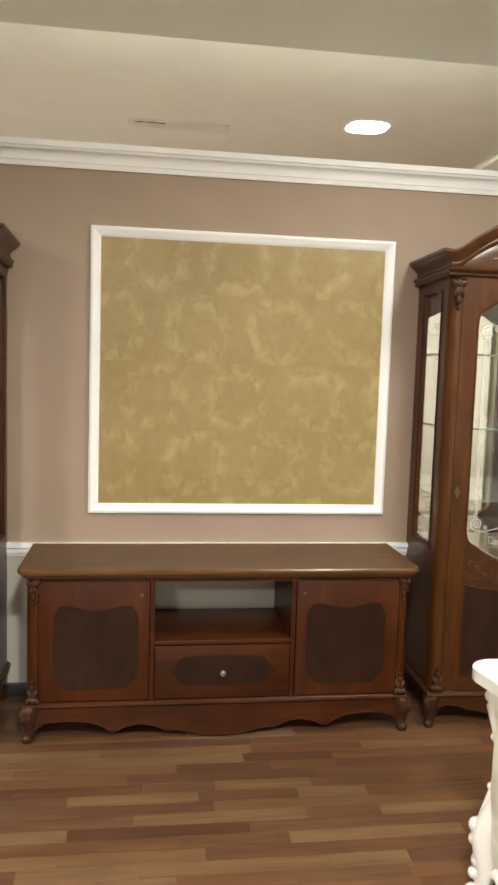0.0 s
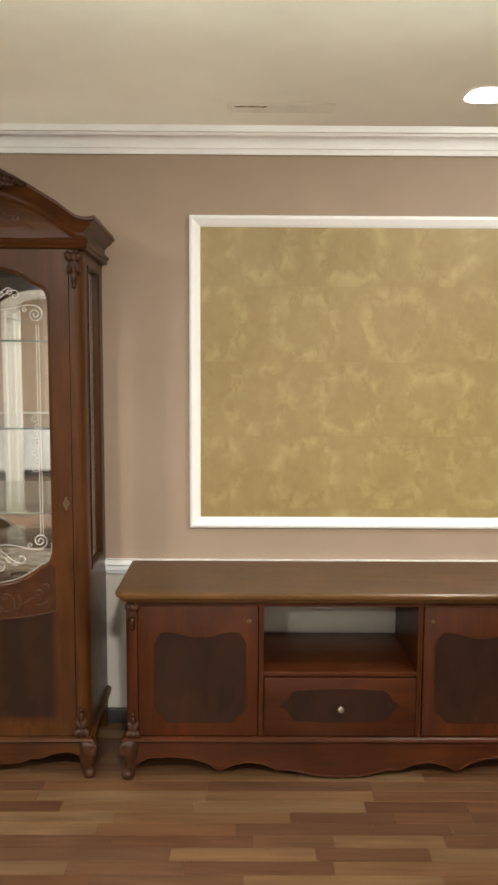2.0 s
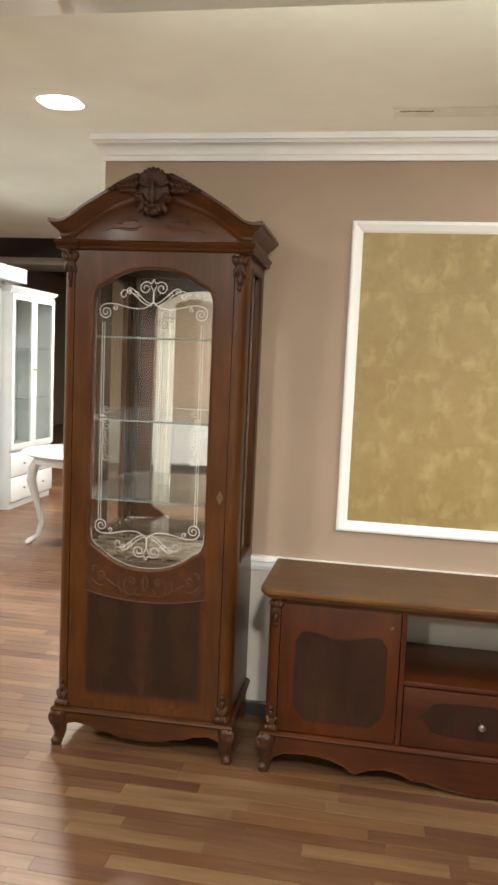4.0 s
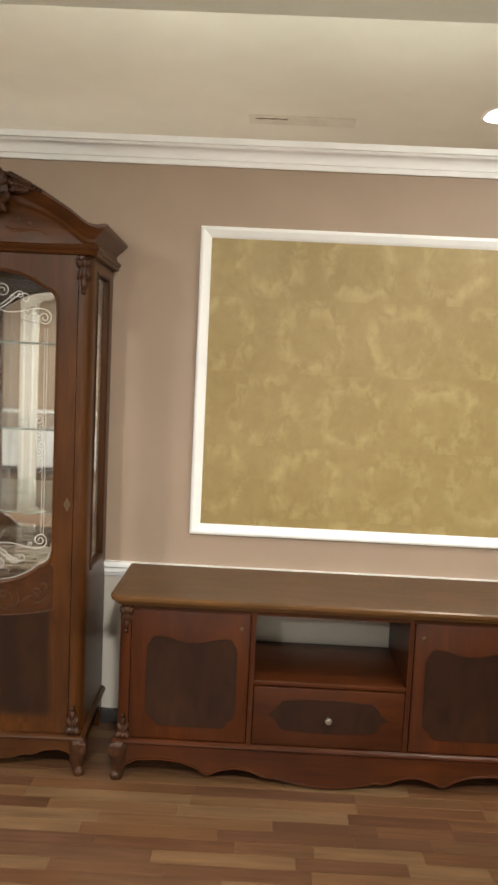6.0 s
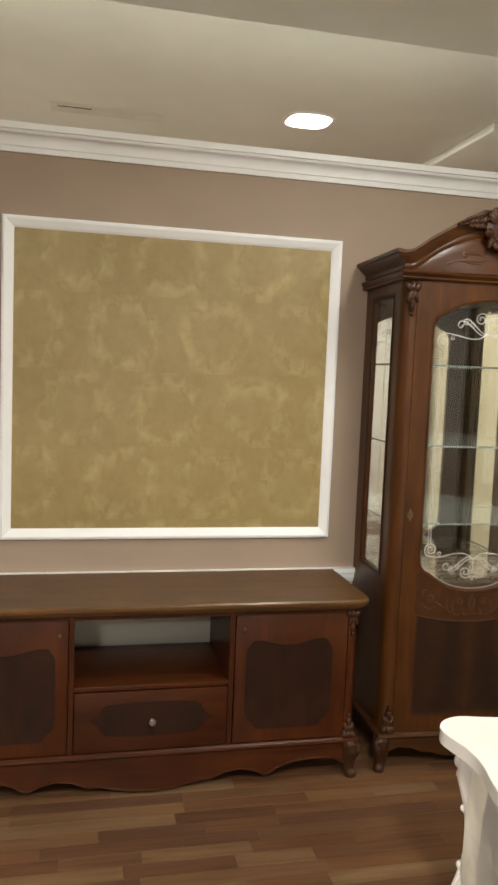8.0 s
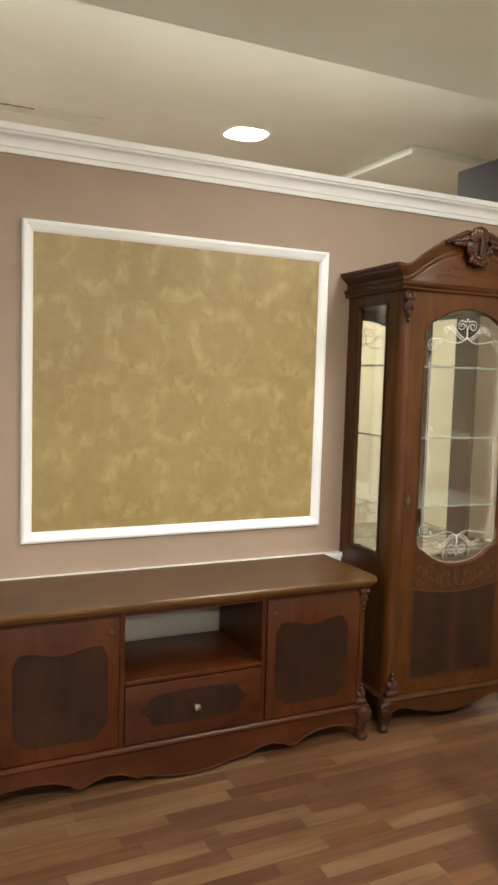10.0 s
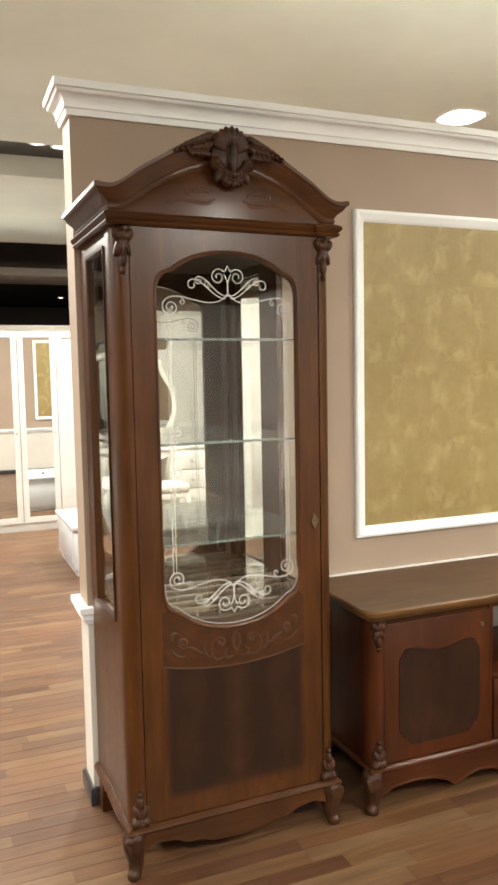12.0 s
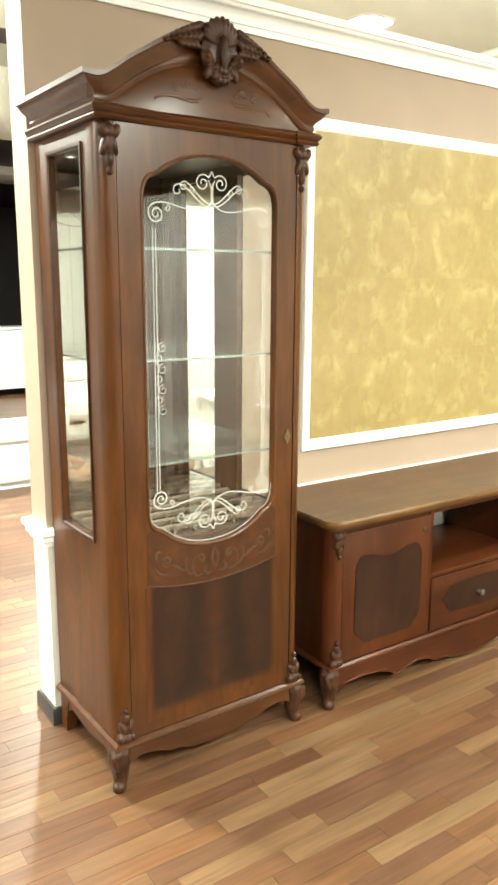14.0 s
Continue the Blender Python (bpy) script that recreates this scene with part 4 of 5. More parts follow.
def tv_cabinet(cx):
    c = thing("tv_cabinet", (cx, 3.205, 0), "low dark mahogany television cabinet with burl doors and open niche", "tv cabinet")
    W, D = 0.790, 0.432
    for sx in (-1, 1):
        for y, sy in ((0.02, -1), (D - 0.03, 0.3)):
            carved(part("foot", cabriole_foot(bmesh.new(), sx * (W - 0.016), y, 0.150, sx, sy, 0.032), CARVED, c, "carved scroll foot"), 0.003)
    zb = [(0, 0.006), (0.08, 0.012), (0.15, 0.026), (0.195, 0.040), (0.205, 0.030), (0.225, 0.034), (0.28, 0.058), (0.34, 0.066), (0.40, 0.052), (0.435, 0.034), (0.455, 0.038), (0.48, 0.058), (0.54, 0.078), (0.62, 0.086), (0.71, 0.080), (0.770, 0.046)]
    us = [i * 0.770 / 50 for i in range(51)]
    low = [(-u, lerp_table(zb, u)) for u in us[::-1]] + [(u, lerp_table(zb, u)) for u in us[1:]]
    apron = part("apron", extrude(bmesh.new(), low + [(0.770, 0.150), (-0.770, 0.150)], 0.004, 0.024), TVWOOD_H, c, "scalloped apron")
    part("apron_bead", tube(bmesh.new(), [(u, 0.002, v + 0.004) for u, v in low], 0.0045, 6), TVWOOD_H, apron)
    ring3 = [(-W, D), (-W, 0.0), (W, 0.0), (W, D)]
    part("base_moulding", sweep(bmesh.new(), ring3, [(-0.03, 0.146), (0.006, 0.146), (0.012, 0.152), (0.010, 0.160), (0.002, 0.166), (-0.03, 0.166)]), TVWOOD_H, c, "", 25)
    for sx in (-1, 1):
        post = part("post", extrude(bmesh.new(), corner_post(sx * W, sx), 0.162, 0.680, "z"), TVWOOD, c, "rounded corner post")
        carved(part("leaf", acanthus(bmesh.new(), sx * (W - 0.030), 0.004, 0.568, 0.674, 0.045, 0.014), CARVED, post, "carved acanthus leaf"), 0.0022)
        carved(part("bud", acanthus(bmesh.new(), sx * (W - 0.028), 0.003, 0.160, 0.262, -0.048, 0.018), CARVED, post, "carved bud"), 0.0022)
        a, b = sorted((sx * (W - 0.004), sx * (W - 0.024)))
        part("side_panel", B(a, b, 0.07, D, 0.160, 0.680), TVWOOD, c)
        a, b = sorted((sx * 0.282, sx * 0.300))
        part("divider", B(a, b, 0.006, D - 0.01, 0.160, 0.680), TVWOOD, c)
        a, b = sorted((sx * 0.300, sx * (W - 0.024)))
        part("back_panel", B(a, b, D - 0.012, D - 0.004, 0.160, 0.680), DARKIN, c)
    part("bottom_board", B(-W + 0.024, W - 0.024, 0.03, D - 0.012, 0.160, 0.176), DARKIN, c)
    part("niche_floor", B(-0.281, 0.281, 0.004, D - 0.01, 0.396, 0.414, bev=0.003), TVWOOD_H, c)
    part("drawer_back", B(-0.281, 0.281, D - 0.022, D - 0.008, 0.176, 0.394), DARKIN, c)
    part("top_rail", B(-W + 0.05, W - 0.05, 0.012, 0.034, 0.658, 0.681), TVWOOD_H, c)
    for sx in (-1, 1):
        a, b = sorted((sx * 0.303, sx * (W - 0.049)))
        door = part("door", B(a, b, 0.000, 0.020, 0.170, 0.660, bev=0.003), TVWOOD, c, "cabinet door with a shaped burl field")
        f = shaped_field(sx * 0.514 - 0.168, sx * 0.514 + 0.168, 0.222, 0.570)
        part("field_border", extrude(bmesh.new(), inset(f, -0.010), -0.0015, 0.01), CARVED, door)
        part("burl_field", extrude(bmesh.new(), f, -0.003, 0.01), BURL, door, "dark burl veneer field")
        part("escutcheon", lathe(bmesh.new(), [(0.009, 0), (0.008, 0.003), (0.003, 0.004)], (sx * 0.335, 0.0, 0.606), 10, "y"), BRASS, door)
    drawer = part("drawer", B(-0.279, 0.279, -0.001, 0.020, 0.170, 0.392, bev=0.003), TVWOOD_H, c, "drawer with a lozenge burl field")
    h = [(-0.225, 0.288), (-0.205, 0.300)] + bez((-0.205, 0.300), (-0.185, 0.305), (-0.19, 0.340), (-0.16, 0.345), 6)[1:] + [(-0.05, 0.352)]
    h = h + [(-u, v) for u, v in h[::-1]]
    lozenge = h + [(u, 0.576 - v) for u, v in h[::-1][1:-1]]
    part("field_border", extrude(bmesh.new(), inset(lozenge, -0.009), -0.0025, 0.01), CARVED, drawer)
    part("burl_field", extrude(bmesh.new(), lozenge, -0.004, 0.01), BURL, drawer, "dark burl veneer field")
    part("knob", lathe(bmesh.new(), [(0.008, 0.002), (0.005, 0.010), (0.007, 0.016), (0.013, 0.022), (0.012, 0.028), (0.005, 0.031)], (0, 0, 0.282), 14, "y"), PEWTER, drawer, "round grey metal knob")
    ov, ch = 0.034, 0.05
    T, F = W + ov, 0.034
    arc = [(ch * (1 - math.cos(i * math.pi / 12)), ch * (1 - math.sin(i * math.pi / 12))) for i in range(7)]
    path = [(-T, D)] + [(-T + u, v - F) for u, v in arc] + [(T - u, v - F) for u, v in arc[::-1]] + [(T, D)]
    prof = [(-0.034, 0.678), (-0.026, 0.678), (-0.024, 0.684), (-0.014, 0.687), (-0.012, 0.692), (-0.003, 0.697), (0.0, 0.705), (-0.001, 0.712), (-0.006, 0.718), (-0.034, 0.718)]
    top = part("top", sweep(bmesh.new(), path, prof), TOPWOOD, c, "polished top with a moulded edge", 30)
    k = 0.0345
    r = (ch - k) / ch
    field = [(-T + k, D)] + [(-T + k + u * r, v * r - F + k) for u, v in arc] + [(T - k - u * r, v * r - F + k) for u, v in arc[::-1]] + [(T - k, D)]
    part("top_field", extrude(bmesh.new(), field, 0.680, 0.7175, "z"), TOPWOOD, top)
    return c


tv_cabinet(0.450)


# ---- white commode ----
def cabriole_leg(bm, x, y, h, sx, sy, r=0.03, reach=0.05):
    o = lambda f, z: (x + sx * f, y + sy * f, z)
    tube(bm, [o(0, h), o(reach * 0.5, h * 0.88), o(reach * 0.62, h * 0.74), o(reach * 0.1, h * 0.45), o(-reach * 0.15, h * 0.25), o(reach * 0.1, h * 0.09), o(reach * 0.7, h * 0.03), o(reach * 0.9, 0.0)],
         [r * 1.1, r * 1.25, r * 1.1, r * 0.78, r * 0.62, r * 0.6, r * 0.75, r * 0.5], 10)
    return bm


def commode():
    c = thing("commode", (1.158, 2.10, 0), "white lacquered serpentine commode with carved corner legs", "commode")
    c.matrix_basis = c.matrix_basis @ Matrix.Diagonal((1, 1, 0.905, 1))
    L, D = 1.10, 0.46

    half = [(-0.082, 0.050), (-0.078, 0.015), (-0.066, -0.05), (-0.068, -0.12), (-0.088, -0.20), (-0.108, -0.30), (-0.126, -0.42)]
    mid = -(L - 0.04) / 2
    front = half + [(-0.130, mid)] + [(x, 2 * mid - y) for x, y in half[::-1]]
    rest = [(-0.066, 2 * mid - 0.078), (-0.03, 2 * mid - 0.092), (0.025, 2 * mid - 0.080), (0.12, 2 * mid - 0.066), (0.30, 2 * mid - 0.070), (D, 2 * mid - 0.075)]
    back = [(D, 0.075), (0.30, 0.070), (0.12, 0.066), (0.025, 0.080), (-0.03, 0.092), (-0.066, 0.078)]
    outline = smooth_loop(front + rest + back, 4)
    lip = [(-0.030, 0.740), (-0.010, 0.740), (0.0, 0.745), (0.005, 0.754), (0.005, 0.762), (0.0, 0.770), (-0.008, 0.775), (-0.030, 0.776)]
    top = part("top", sweep(bmesh.new(), outline, [(-o, h) for o, h in lip], True), LACQUER, c, "glossy white shaped top", 50)
    inner = []
    for i, p in enumerate(outline):
        d = (Vector(outline[(i + 1) % len(outline)]) - Vector(outline[i - 1])).normalized()
        inner.append(tuple(Vector(p) - Vector((d.y, -d.x)) * -0.0285))
    part("top_field", extrude(bmesh.new(), inner, 0.750, 0.7755, "z"), LACQUER, top)
    part("top_line", tube(bmesh.new(), [(u, v, 0.7765) for u, v in inner[:-24]], 0.0018, 5), SHABBY, top, "thin grey line along the edge")

    # swelling body, built of rows
    def shell(z):
        t = (z - 0.12) / 0.62
        return 0.012 + 0.030 * math.sin(min(1, max(0, t)) * math.pi) ** 0.8 * (0.4 + 0.6 * t)

    bm = bmesh.new()
    zs = [0.12 + 0.62 * i / 14 for i in range(15)]
    rows = []
    for z in zs:
        s = shell(z)
        row = []
        for i in range(25):
            v = i / 24
            y = 0.0 - v * (L - 0.04)
            row.append(bm.verts.new((-0.030 - s - 0.045 * math.sin(v * math.pi) ** 2, y, z)))
        row.append(bm.verts.new((D - 0.02, -(L - 0.04), z)))
        row.append(bm.verts.new((D - 0.02, 0.0 + s * 0.4, z)))
        rows.append(row)
    for a, b in zip(rows, rows[1:]):
        for j in range(len(a)):
            k = (j + 1) % len(a)
            bm.faces.new((a[j], a[k], b[k], b[j]))
    bm.faces.new(rows[0])
    bm.faces.new(rows[-1][::-1])
    part("body", bm, SHABBY, c, "bombe body, slightly greyed white", 50)
    # drawer fronts
    for z0, z1 in ((0.165, 0.345), (0.360, 0.535), (0.550, 0.715)):
        bm = bmesh.new()
        grid = []
        for q in range(7):
            z = z0 + (z1 - z0) * q / 6
            s = shell(z) + 0.010
            grid.append([bm.verts.new((-0.030 - s - 0.045 * math.sin(v * math.pi) ** 2, -v * (L - 0.04), z)) for v in [0.09 + 0.82 * i / 16 for i in range(17)]])
        for a, b in zip(grid, grid[1:]):
            for j in range(16):
                bm.faces.new((a[j], a[j + 1], b[j + 1], b[j]))
        bmesh.ops.solidify(bm, geom=bm.faces[:], thickness=0.012)
        d = part("drawer", bm, LACQUER, c, "curved white drawer front", 50)
        zc = (z0 + z1) / 2
        for v in (0.24, 0.76):
            x = -0.030 - shell(zc) - 0.010 - 0.045 * math.sin(v * math.pi) ** 2
            y = -v * (L - 0.04)
            bm = bmesh.new()
            for k in (-1, 1):
                lobe(bm, (x - 0.006, y + k * 0.035, zc + 0.012), (0.008, 0.014, 0.018))
                lobe(bm, (x - 0.004, y + k * 0.05, zc), (0.005, 0.012, 0.010))
            tube(bm, [(x - 0.012, y - 0.035, zc + 0.01), (x - 0.022, y - 0.02, zc - 0.014), (x - 0.024, y, zc - 0.018), (x - 0.022, y + 0.02, zc - 0.014), (x - 0.012, y + 0.035, zc + 0.01)], 0.005, 6)
            part("handle", bm, SHABBY, d, "white carved drop handle")
    # corner legs with scrolls
    for y, sy in ((0.0, 1), (-(L - 0.04), -1)):
        bm = bmesh.new()
        o = lambda f, z: (-0.004 - f * 0.75 - 0.032 * max(0, (0.5 - z) / 0.5), y + sy * f * 0.6, z)
        tube(bm, [o(0.030, 0.742), o(0.050, 0.700), o(0.052, 0.650), o(0.036, 0.570), o(0.024, 0.470), o(0.026, 0.380), o(0.046, 0.290), o(0.056, 0.235), o(0.046, 0.170), o(0.030, 0.110), o(0.034, 0.055), o(0.052, 0.022), o(0.060, 0.0)],
             [0.026, 0.030, 0.028, 0.023, 0.020, 0.021, 0.030, 0.034, 0.029, 0.024, 0.022, 0.026, 0.018], 12)
        leg = part("corner_leg", bm, LACQUER, c, "white carved corner leg")
        bm = bmesh.new()
        for f, z, r in ((0.074, 0.690, 0.017), (0.070, 0.655, 0.014), (0.058, 0.560, 0.010), (0.052, 0.400, 0.011), (0.080, 0.262, 0.021), (0.078, 0.215, 0.018), (0.060, 0.150, 0.021), (0.068, 0.105, 0.017), (0.066, 0.040, 0.024), (0.084, 0.024, 0.018)):
            lobe(bm, o(f, z), (r, r, r * 1.25))
        tube(bm, [o(0.070, 0.690), o(0.062, 0.640), o(0.048, 0.560), o(0.040, 0.470), o(0.044, 0.400), o(0.066, 0.300), o(0.070, 0.215), o(0.052, 0.140), o(0.050, 0.080), o(0.070, 0.024)], 0.010, 8)
        carved(part("scrolls", bm, LACQUER, leg, "carved leaf scrolls"), 0.004)
        part("back_leg", cabriole_leg(bmesh.new(), D - 0.05, y - sy * 0.02, 0.14, 1, sy, 0.024, 0.02), LACQUER, c)
    bm = bmesh.new()
    tube(bm, [(-0.060 - 0.03 * math.sin(v * math.pi) ** 2, -0.05 - v * (L - 0.14), 0.150 - 0.055 * math.sin(v * 3 * math.pi) ** 2 + 0.02 * math.cos(v * 6)) for v in [i / 40 for i in range(41)]], 0.014, 7)
    part("apron", bm, LACQUER, c, "carved scalloped apron")
    return c


commode()

# ---- furniture of the showroom beyond and behind ----
def panel_door(x0, x1, z0, z1, name, parent, material, y=0.0, mirror=None, glass=None, label=""):
    """A framed door in the plane y, with a sunk panel, a mirror or a pane."""
    w = 0.055
    inner = [(x0 + w, (z0 + z1) / 2), (x0 + w, z1 - w), ((x0 + x1) / 2, z1 - w), (x1 - w, z1 - w), (x1 - w, (z0 + z1) / 2), (x1 - w, z0 + w), ((x0 + x1) / 2, z0 + w), (x0 + w, z0 + w)]
    d = part(name, rect_ring(bmesh.new(), (x0, x1, z0, z1), inner, y - 0.020, y), material, parent, label)
    fill = mirror or glass or material
    part("mirror" if mirror else "pane" if glass else "panel", B(x0 + w - 0.004, x1 - w + 0.004, y - 0.010, y - 0.005, z0 + w - 0.004, z1 - w + 0.004), fill, d, "mirror glass" if mirror else "")
    return d


def knob(parent, x, y, z, r=0.012):
    return part("knob", lathe(bmesh.new(), [(r * 0.5, 0), (r * 0.5, 0.012), (r, 0.018), (r * 0.8, 0.026), (r * 0.3, 0.028)], (x, y, z), 12, "y"), PEWTER, parent, "dark round knob")


def wardrobe(loc, rz, widths, h, label, mirrors):
    c = thing("wardrobe", loc, label, "wardrobe", "", rz)
    W = sum(widths)
    part("carcass", B(0, W, 0.0, 0.55, 0.07, h - 0.05), LACQUER, c)
    part("plinth", B(0.01, W - 0.01, 0.01, 0.54, 0, 0.07), LACQUER, c)
    part("cornice", sweep(bmesh.new(), [(0, 0.55), (0, 0), (W, 0), (W, 0.55)], [(-0.05, h - 0.05), (0.0, h - 0.05), (0.010, h - 0.035), (0.030, h - 0.015), (0.035, h), (-0.05, h)]), LACQUER, c)
    part("top_board", B(0.04, W - 0.04, 0.04, 0.55, h - 0.05, h - 0.02), LACQUER, c)
    x = 0
    for w, m in zip(widths, mirrors):
        d = panel_door(x + 0.003, x + w - 0.003, 0.09, h - 0.06, "door", c, LACQUER, -0.001, mirror=MIRROR if m else None)
        knob(d, x + w - 0.035, -0.021, 0.98)
        x += w
    return c


wardrobe((-1.99, 8.88, 0), 0, [0.37, 0.37, 0.37, 0.37, 0.51], 2.03, "white wardrobe with tall mirrored doors", [1, 1, 1, 1, 0])
wardrobe((3.32, -0.70, 0), 180, [0.47, 0.47, 0.47, 0.47], 2.25, "white panelled wardrobe with four plain doors", [0, 0, 0, 0])


def low_chest():
    c = thing("low_chest", (-0.74, 6.85, 0), "low white bench chest with a small dark knob", "chest")
    part("body", B(0.02, 1.4, 0.02, 0.83, 0.05, 0.36, bev=0.006), LACQUER_DIMMED, c)
    part("plinth", B(0.04, 1.38, 0.04, 0.81, 0, 0.05), LACQUER_DIMMED, c)
    part("lid", B(0, 1.42, 0, 0.85, 0.36, 0.392, bev=0.008), LACQUER_DIMMED, c, "white lid")
    part("end_panel", B(0.014, 0.022, 0.10, 0.75, 0.09, 0.33, bev=0.002), LACQUER_DIMMED, c)
    part("knob", lathe(bmesh.new(), [(0.02, 0), (0.012, 0.010), (0.018, 0.022), (0.004, 0.028)], (0.24, 0.6, 0.392), 12), PEWTER, c, "dark round knob")
    return c


low_chest()


def glass_cabinet(loc, rz, w, h, label, split=0.58):
    c = thing("glass_cabinet", loc, label, "display cabinet", "", rz)
    d = 0.40
    for x in (0, w - 0.02):
        part("side", B(x, x + 0.02, 0, d, 0.06, h - 0.05), LACQUER_DIMMED, c)
    part("back", B(0.02, w - 0.02, d - 0.012, d, 0.06, h - 0.05), LACQUER_DIMMED, c)
    part("base", B(0.006, w - 0.006, 0.01, d, 0, 0.06), LACQUER_DIMMED, c)
    part("deck", B(0.02, w - 0.02, 0, d - 0.012, split - 0.02, split), LACQUER_DIMMED, c)
    part("cornice", sweep(bmesh.new(), [(0, d), (0, 0), (w, 0), (w, d)], [(-0.04, h - 0.06), (0, h - 0.06), (0.012, h - 0.04), (0.03, h - 0.02), (0.035, h), (-0.04, h)]), LACQUER_DIMMED, c)
    part("top_board", B(0.02, w - 0.02, 0.02, d, h - 0.06, h - 0.03), LACQUER_DIMMED, c)
    half = w / 2
    for k in range(2):
        g = panel_door(k * half + 0.004, (k + 1) * half - 0.004, split + 0.005, h - 0.07, "door", c, LACQUER_DIMMED, -0.001, glass=GLASS, label="white framed glass door")
        knob(g, half + (-0.03 if k == 0 else 0.03), -0.021, (split + h) / 2, 0.014)
        for z in (split + 0.5, split + 1.0):
            if k == 0 and z < h - 0.2:
                part("glass_shelf", B(0.025, w - 0.025, 0.03, d - 0.02, z - 0.004, z + 0.004), SHELFGLASS, c)
    zh = (split - 0.09) / 2
    for k in range(2):
        dr = part("drawer", B(0.006, w - 0.006, -0.020, -0.001, 0.07 + k * zh + 0.004, 0.07 + (k + 1) * zh - 0.004, bev=0.004), LACQUER_DIMMED, c, "white drawer")
        knob(dr, half * 0.55, -0.021, 0.07 + (k + 0.5) * zh)
        knob(dr, half * 1.45, -0.021, 0.07 + (k + 0.5) * zh)
    return c


glass_cabinet((-3.52, 7.36, 0), 90, 0.95, 2.17, "tall white cabinet with two glass doors over drawers")
glass_cabinet((-3.62, 5.75, 0), 90, 1.58, 2.20, "wide white cabinet with glass doors over a base", 0.86)
hood = thing("cornice_slab", (-3.55, 6.0, 2.20), "white projecting slab on the wide cabinet", "cornice")
part("slab", B(-0.45, 0.08, -0.2, 1.6, 0.0, 0.14, bev=0.012), LACQUER_DIMMED, hood)

bm = B(-4.20, -4.06, 3.0, 8.35, 0, 2.15)
structure("wall_left", bm, paint("pale_wall_paint", (0.62, 0.57, 0.48), 0.6, 0.04, 0.12), "pale wall behind the white cabinets", "wall")


def round_table():
    c = thing("round_table", (-2.36, 6.42, 0), "round white pedestal table on cabriole legs", "table")
    part("tabletop", lathe(bmesh.new(), [(0.02, 0.728), (0.47, 0.728), (0.49, 0.735), (0.505, 0.745), (0.50, 0.757), (0.48, 0.762), (0.02, 0.762)], seg=40), LACQUER_DIMMED, c, "round white top")
    part("apron", lathe(bmesh.new(), [(0.40, 0.66), (0.40, 0.728), (0.38, 0.728), (0.38, 0.66), (0.40, 0.66)], seg=36), LACQUER_DIMMED, c)
    for a in (0.5, 2.07, 3.64, 5.21):
        part("leg", cabriole_leg(bmesh.new(), 0.36 * math.cos(a), 0.36 * math.sin(a), 0.70, math.cos(a), math.sin(a), 0.034, 0.11), LACQUER_DIMMED, c, "white cabriole leg")
    return c


round_table()


def sideboard(loc, rz, w, h, label, n=3):
    c = thing("sideboard", loc, label, "sideboard", "", rz)
    part("body", B(0, w, 0, 0.45, 0.10, h - 0.03), LACQUER_DIMMED, c)
    part("top", B(-0.02, w + 0.02, -0.03, 0.46, h - 0.03, h, bev=0.008), LACQUER_DIMMED, c, "white top")
    for x in (0.03, w - 0.07):
        for y in (0.02, 0.38):
            part("foot", B(x, x + 0.04, y, y + 0.04, 0, 0.10, bev=0.006), LACQUER_DIMMED, c)
    for k in range(n):
        d = panel_door(w * k / n + 0.004, w * (k + 1) / n - 0.004, 0.11, h - 0.04, "door", c, LACQUER_DIMMED, -0.001)
        knob(d, w * (k + 1) / n - 0.05, -0.021, h * 0.6)
    return c


sideboard((0.35, 11.6, 0), 0, 2.6, 0.92, "long white sideboard under the black ceiling", 4)
sideboard((-1.35, -3.45, 0), 180, 1.7, 0.85, "white sideboard against the tan back wall")


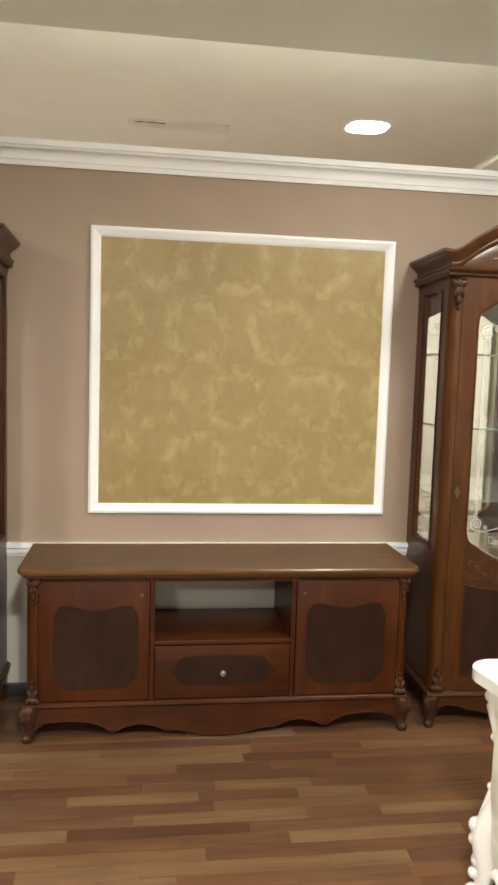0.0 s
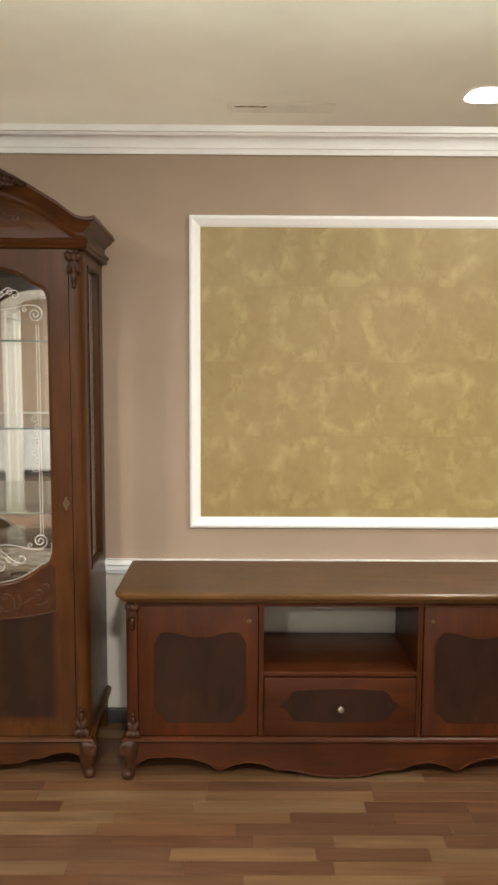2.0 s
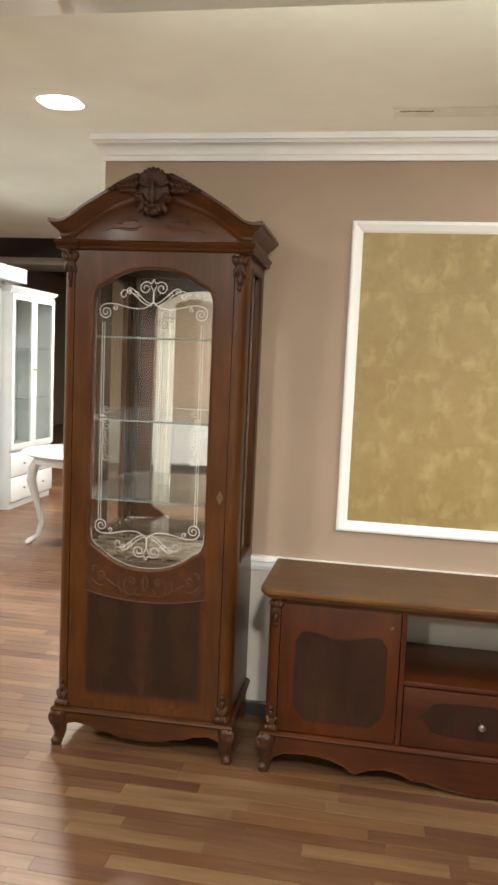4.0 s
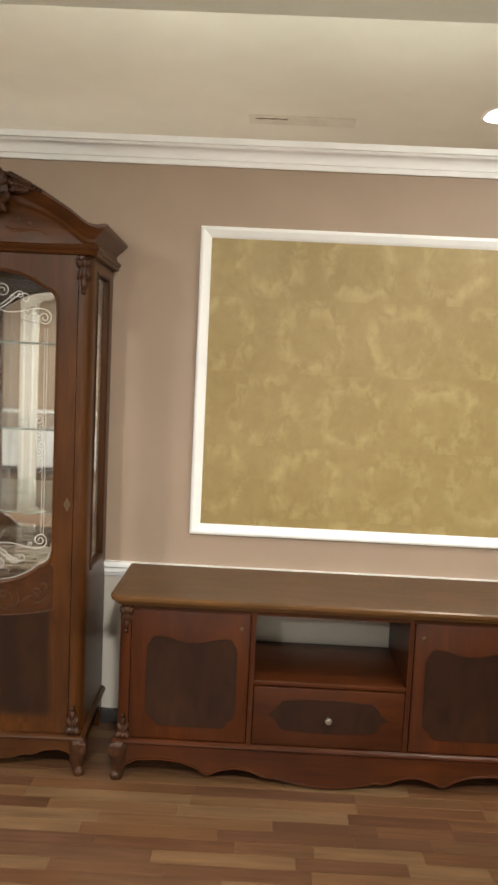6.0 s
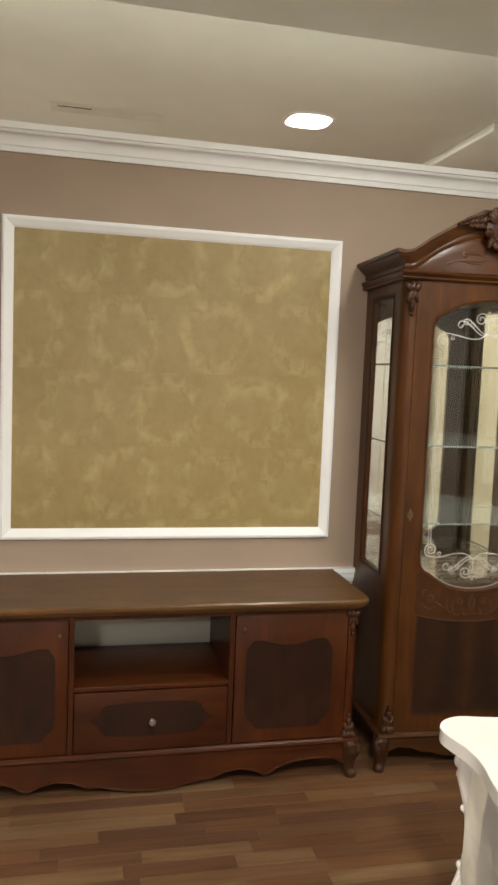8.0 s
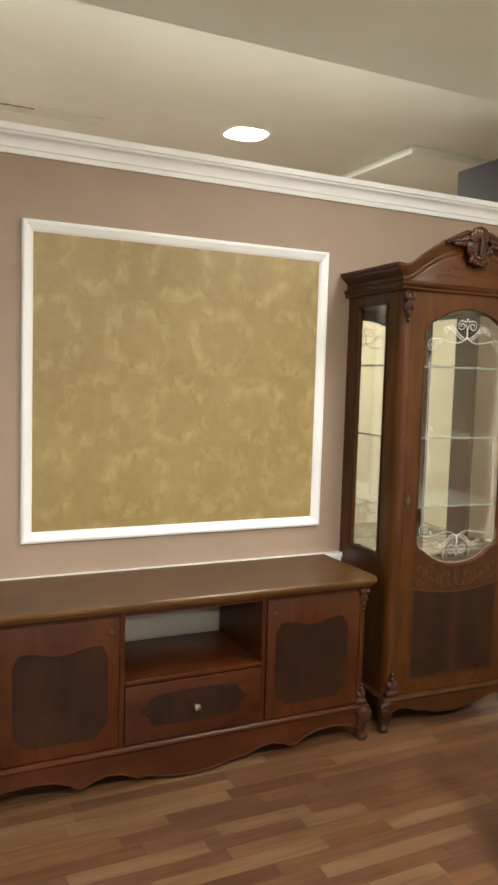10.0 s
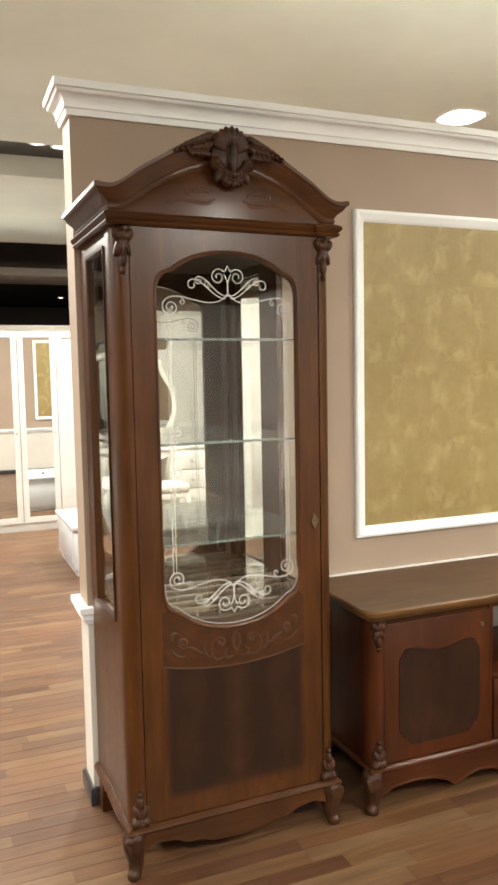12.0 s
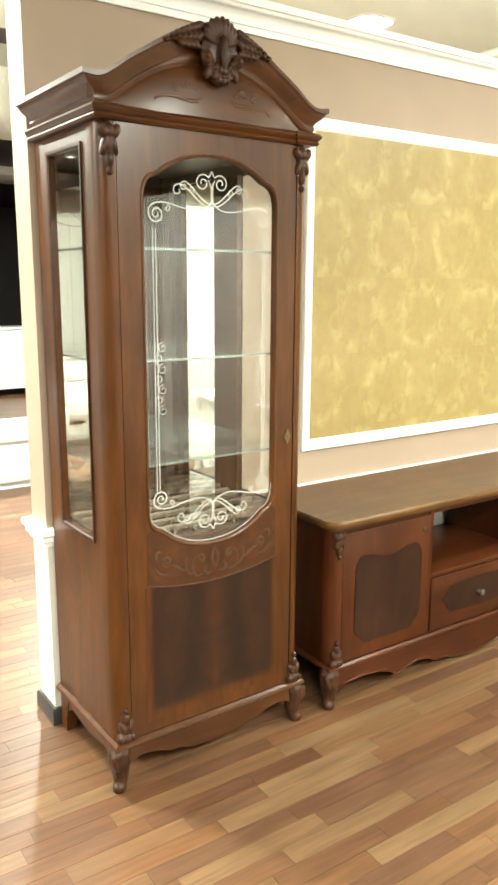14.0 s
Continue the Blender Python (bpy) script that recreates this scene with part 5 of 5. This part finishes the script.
def vanity():
    c = thing("dressing_table", (1.30, -1.35, 0), "white dressing table with drawers and an ornate mirror", "dressing table", "", 180)
    w = 1.60
    part("top", B(-0.02, w + 0.02, -0.02, 0.46, 0.75, 0.78, bev=0.010), LACQUER, c, "white top")
    for x in (0.0, w - 0.48):
        part("pedestal", B(x, x + 0.48, 0.0, 0.44, 0.12, 0.75, bev=0.006), SHABBY, c)
        for k in range(3):
            d = part("drawer", B(x + 0.02, x + 0.46, -0.018, 0.0, 0.14 + k * 0.2, 0.33 + k * 0.2, bev=0.006), LACQUER, c, "white drawer")
            knob(d, x + 0.24, -0.018, 0.235 + k * 0.2, 0.015)
        for fx in (x + 0.03, x + 0.45):
            for fy in (0.03, 0.40):
                part("foot", cabriole_foot(bmesh.new(), fx, fy, 0.13, 0.5 if fx > x + 0.2 else -0.5, -0.5, 0.024), LACQUER, c)
    zc = [(0, 0.63), (0.13, 0.64), (0.26, 0.67), (0.32, 0.69)]
    us = [i * 0.032 - 0.32 for i in range(21)]
    part("centre_apron", extrude(bmesh.new(), [(w / 2 + u, lerp_table(zc, abs(u))) for u in us] + [(w / 2 + 0.32, 0.75), (w / 2 - 0.32, 0.75)], 0.01, 0.03), LACQUER, c, "scalloped apron")
    out = []
    for i in range(60):
        a = 2 * math.pi * i / 60
        r = 1 + 0.06 * math.cos(3 * (a - math.pi / 2)) + 0.03 * math.cos(6 * a)
        out.append((w / 2 + 0.52 * r * math.copysign(abs(math.cos(a)) ** 0.7, math.cos(a)), 1.27 + 0.46 * r * math.copysign(abs(math.sin(a)) ** 0.75, math.sin(a))))
    part("mirror", extrude(bmesh.new(), out, 0.415, 0.425), MIRROR, c, "shaped mirror glass")
    ring = [(u, 0.41, v) for u, v in out]
    fr = part("mirror_frame", tube(bmesh.new(), ring + [ring[0]], 0.032, 8), LACQUER, c, "white carved mirror frame")
    bm = bmesh.new()
    for k in range(-3, 4):
        lobe(bm, (w / 2 + k * 0.03, 0.39, 1.76 - abs(k) * 0.012), (0.016, 0.016, 0.04), k * 0.3)
    part("crest", bm, LACQUER, fr, "small carved crest")
    return c


vanity()


def arched_frame():
    """A tall white frame with a scalloped, carved head; one looks through it."""
    c = thing("display_stand", (-1.95, -2.20, 0), "tall white open display stand with a carved scalloped head", "display stand")
    for x0, x1 in ((-0.44, -0.24), (0.22, 0.40)):
        post = part("post", B(x0, x1, -0.04, 0.04, 0.0, 2.26, bev=0.008), LACQUER, c, "white flat post")
        for q in (0.25, 0.75):
            u = x0 + (x1 - x0) * q
            part("flute", B(u - 0.012, u + 0.012, 0.040, 0.048, 0.15, 2.10, bev=0.004), TRIM, post)
    low = [(-0.44, 2.24)] + [(-0.24 + 0.46 * i / 24, 2.18 + 0.05 * math.sin(math.pi * i / 24) + 0.018 * abs(math.sin(math.pi * i / 6))) for i in range(25)] + [(0.40, 2.24)]
    up = [(0.42 - 0.88 * i / 20, 2.36 + 0.045 * math.sin(math.pi * i / 20)) for i in range(21)]
    head = part("head", extrude(bmesh.new(), low + up, -0.045, 0.052), LACQUER, c, "scalloped white head board")
    for sx in (-1, 1):
        for k in range(3):
            x = -0.02 + sx * (0.06 + 0.08 * k)
            part("carved_scroll", tube(bmesh.new(), [(u, 0.054, v) for u, v in spiral(x, 2.30, 0.032, 0.008, 1.0, sx * 1.2, 14)], 0.009, 6, 0.6), TRIM, head)
    return c


arched_frame()


def stool(loc):
    c = thing("stool", loc, "cream upholstered stool on white carved legs", "stool")
    part("seat", B(-0.24, 0.24, -0.18, 0.18, 0.40, 0.49, bev=0.03, seg=3), FABRIC, c, "cream padded seat")
    part("seat_frame", B(-0.23, 0.23, -0.17, 0.17, 0.35, 0.405, bev=0.008), LACQUER, c)
    for sx in (-1, 1):
        for sy in (-1, 1):
            part("leg", cabriole_leg(bmesh.new(), sx * 0.20, sy * 0.14, 0.37, sx, sy, 0.022, 0.03), LACQUER, c)
    return c


wardrobe((2.05, -2.25, 0), 180, [0.5, 0.5], 2.25, "white two-door wardrobe beside the dressing table", [0, 0])
stool((0.55, -0.85, 0))

# ---- floor strips ----
STRIP = 0.066
LENGTHS = (0.26, 0.36, 0.46, 0.60)
rng = random.Random(4)
NEAR = (-2.2, 1.75, 1.40, 3.22)


def strip_faces(x0, x1, y0, y1):
    g, b, z, e = 0.0001, 0.0008, 0.0, -0.0030
    x0, x1, y0, y1 = x0 + g, x1 - g, y0 + g, y1 - g
    v = [(x0, y0, e), (x1, y0, e), (x1, y1, e), (x0, y1, e), (x0 + b, y0 + b, z), (x1 - b, y0 + b, z), (x1 - b, y1 - b, z), (x0 + b, y1 - b, z)]
    f = [(4, 5, 6, 7), (0, 1, 5, 4), (1, 2, 6, 5), (2, 3, 7, 6), (3, 0, 4, 7)]
    return v, f


shared = []
for ln in LENGTHS:
    v, f = strip_faces(0, ln, 0, STRIP)
    me = bpy.data.meshes.new("strip")
    me.from_pydata(v, [], f)
    me.materials.append(PLANK)
    shared.append(me)
allv, allf = [], []
y = -4.0
while y < 20.0 - STRIP:
    x = HX0 - rng.random() * 0.5
    while x < HX1:
        k = rng.randrange(4)
        ln = LENGTHS[k]
        if NEAR[0] < x + ln / 2 < NEAR[1] and NEAR[2] < y + STRIP / 2 < NEAR[3]:
            ob = new("strip", shared[k])
            ob.matrix_basis = pose(x, y, 0)
            ob.parent = floor
        else:
            v, f = strip_faces(x, x + ln, y, y + STRIP)
            o = len(allv)
            allv += v
            allf += [tuple(i + o for i in q) for q in f]
        x += ln
    y += STRIP
me = bpy.data.meshes.new("floor_strips")
me.from_pydata(allv, [], allf)
me.materials.append(PLANKS)
rest = new("floor_strips", me)
rest.parent = floor
rest["kind"] = "stuff"
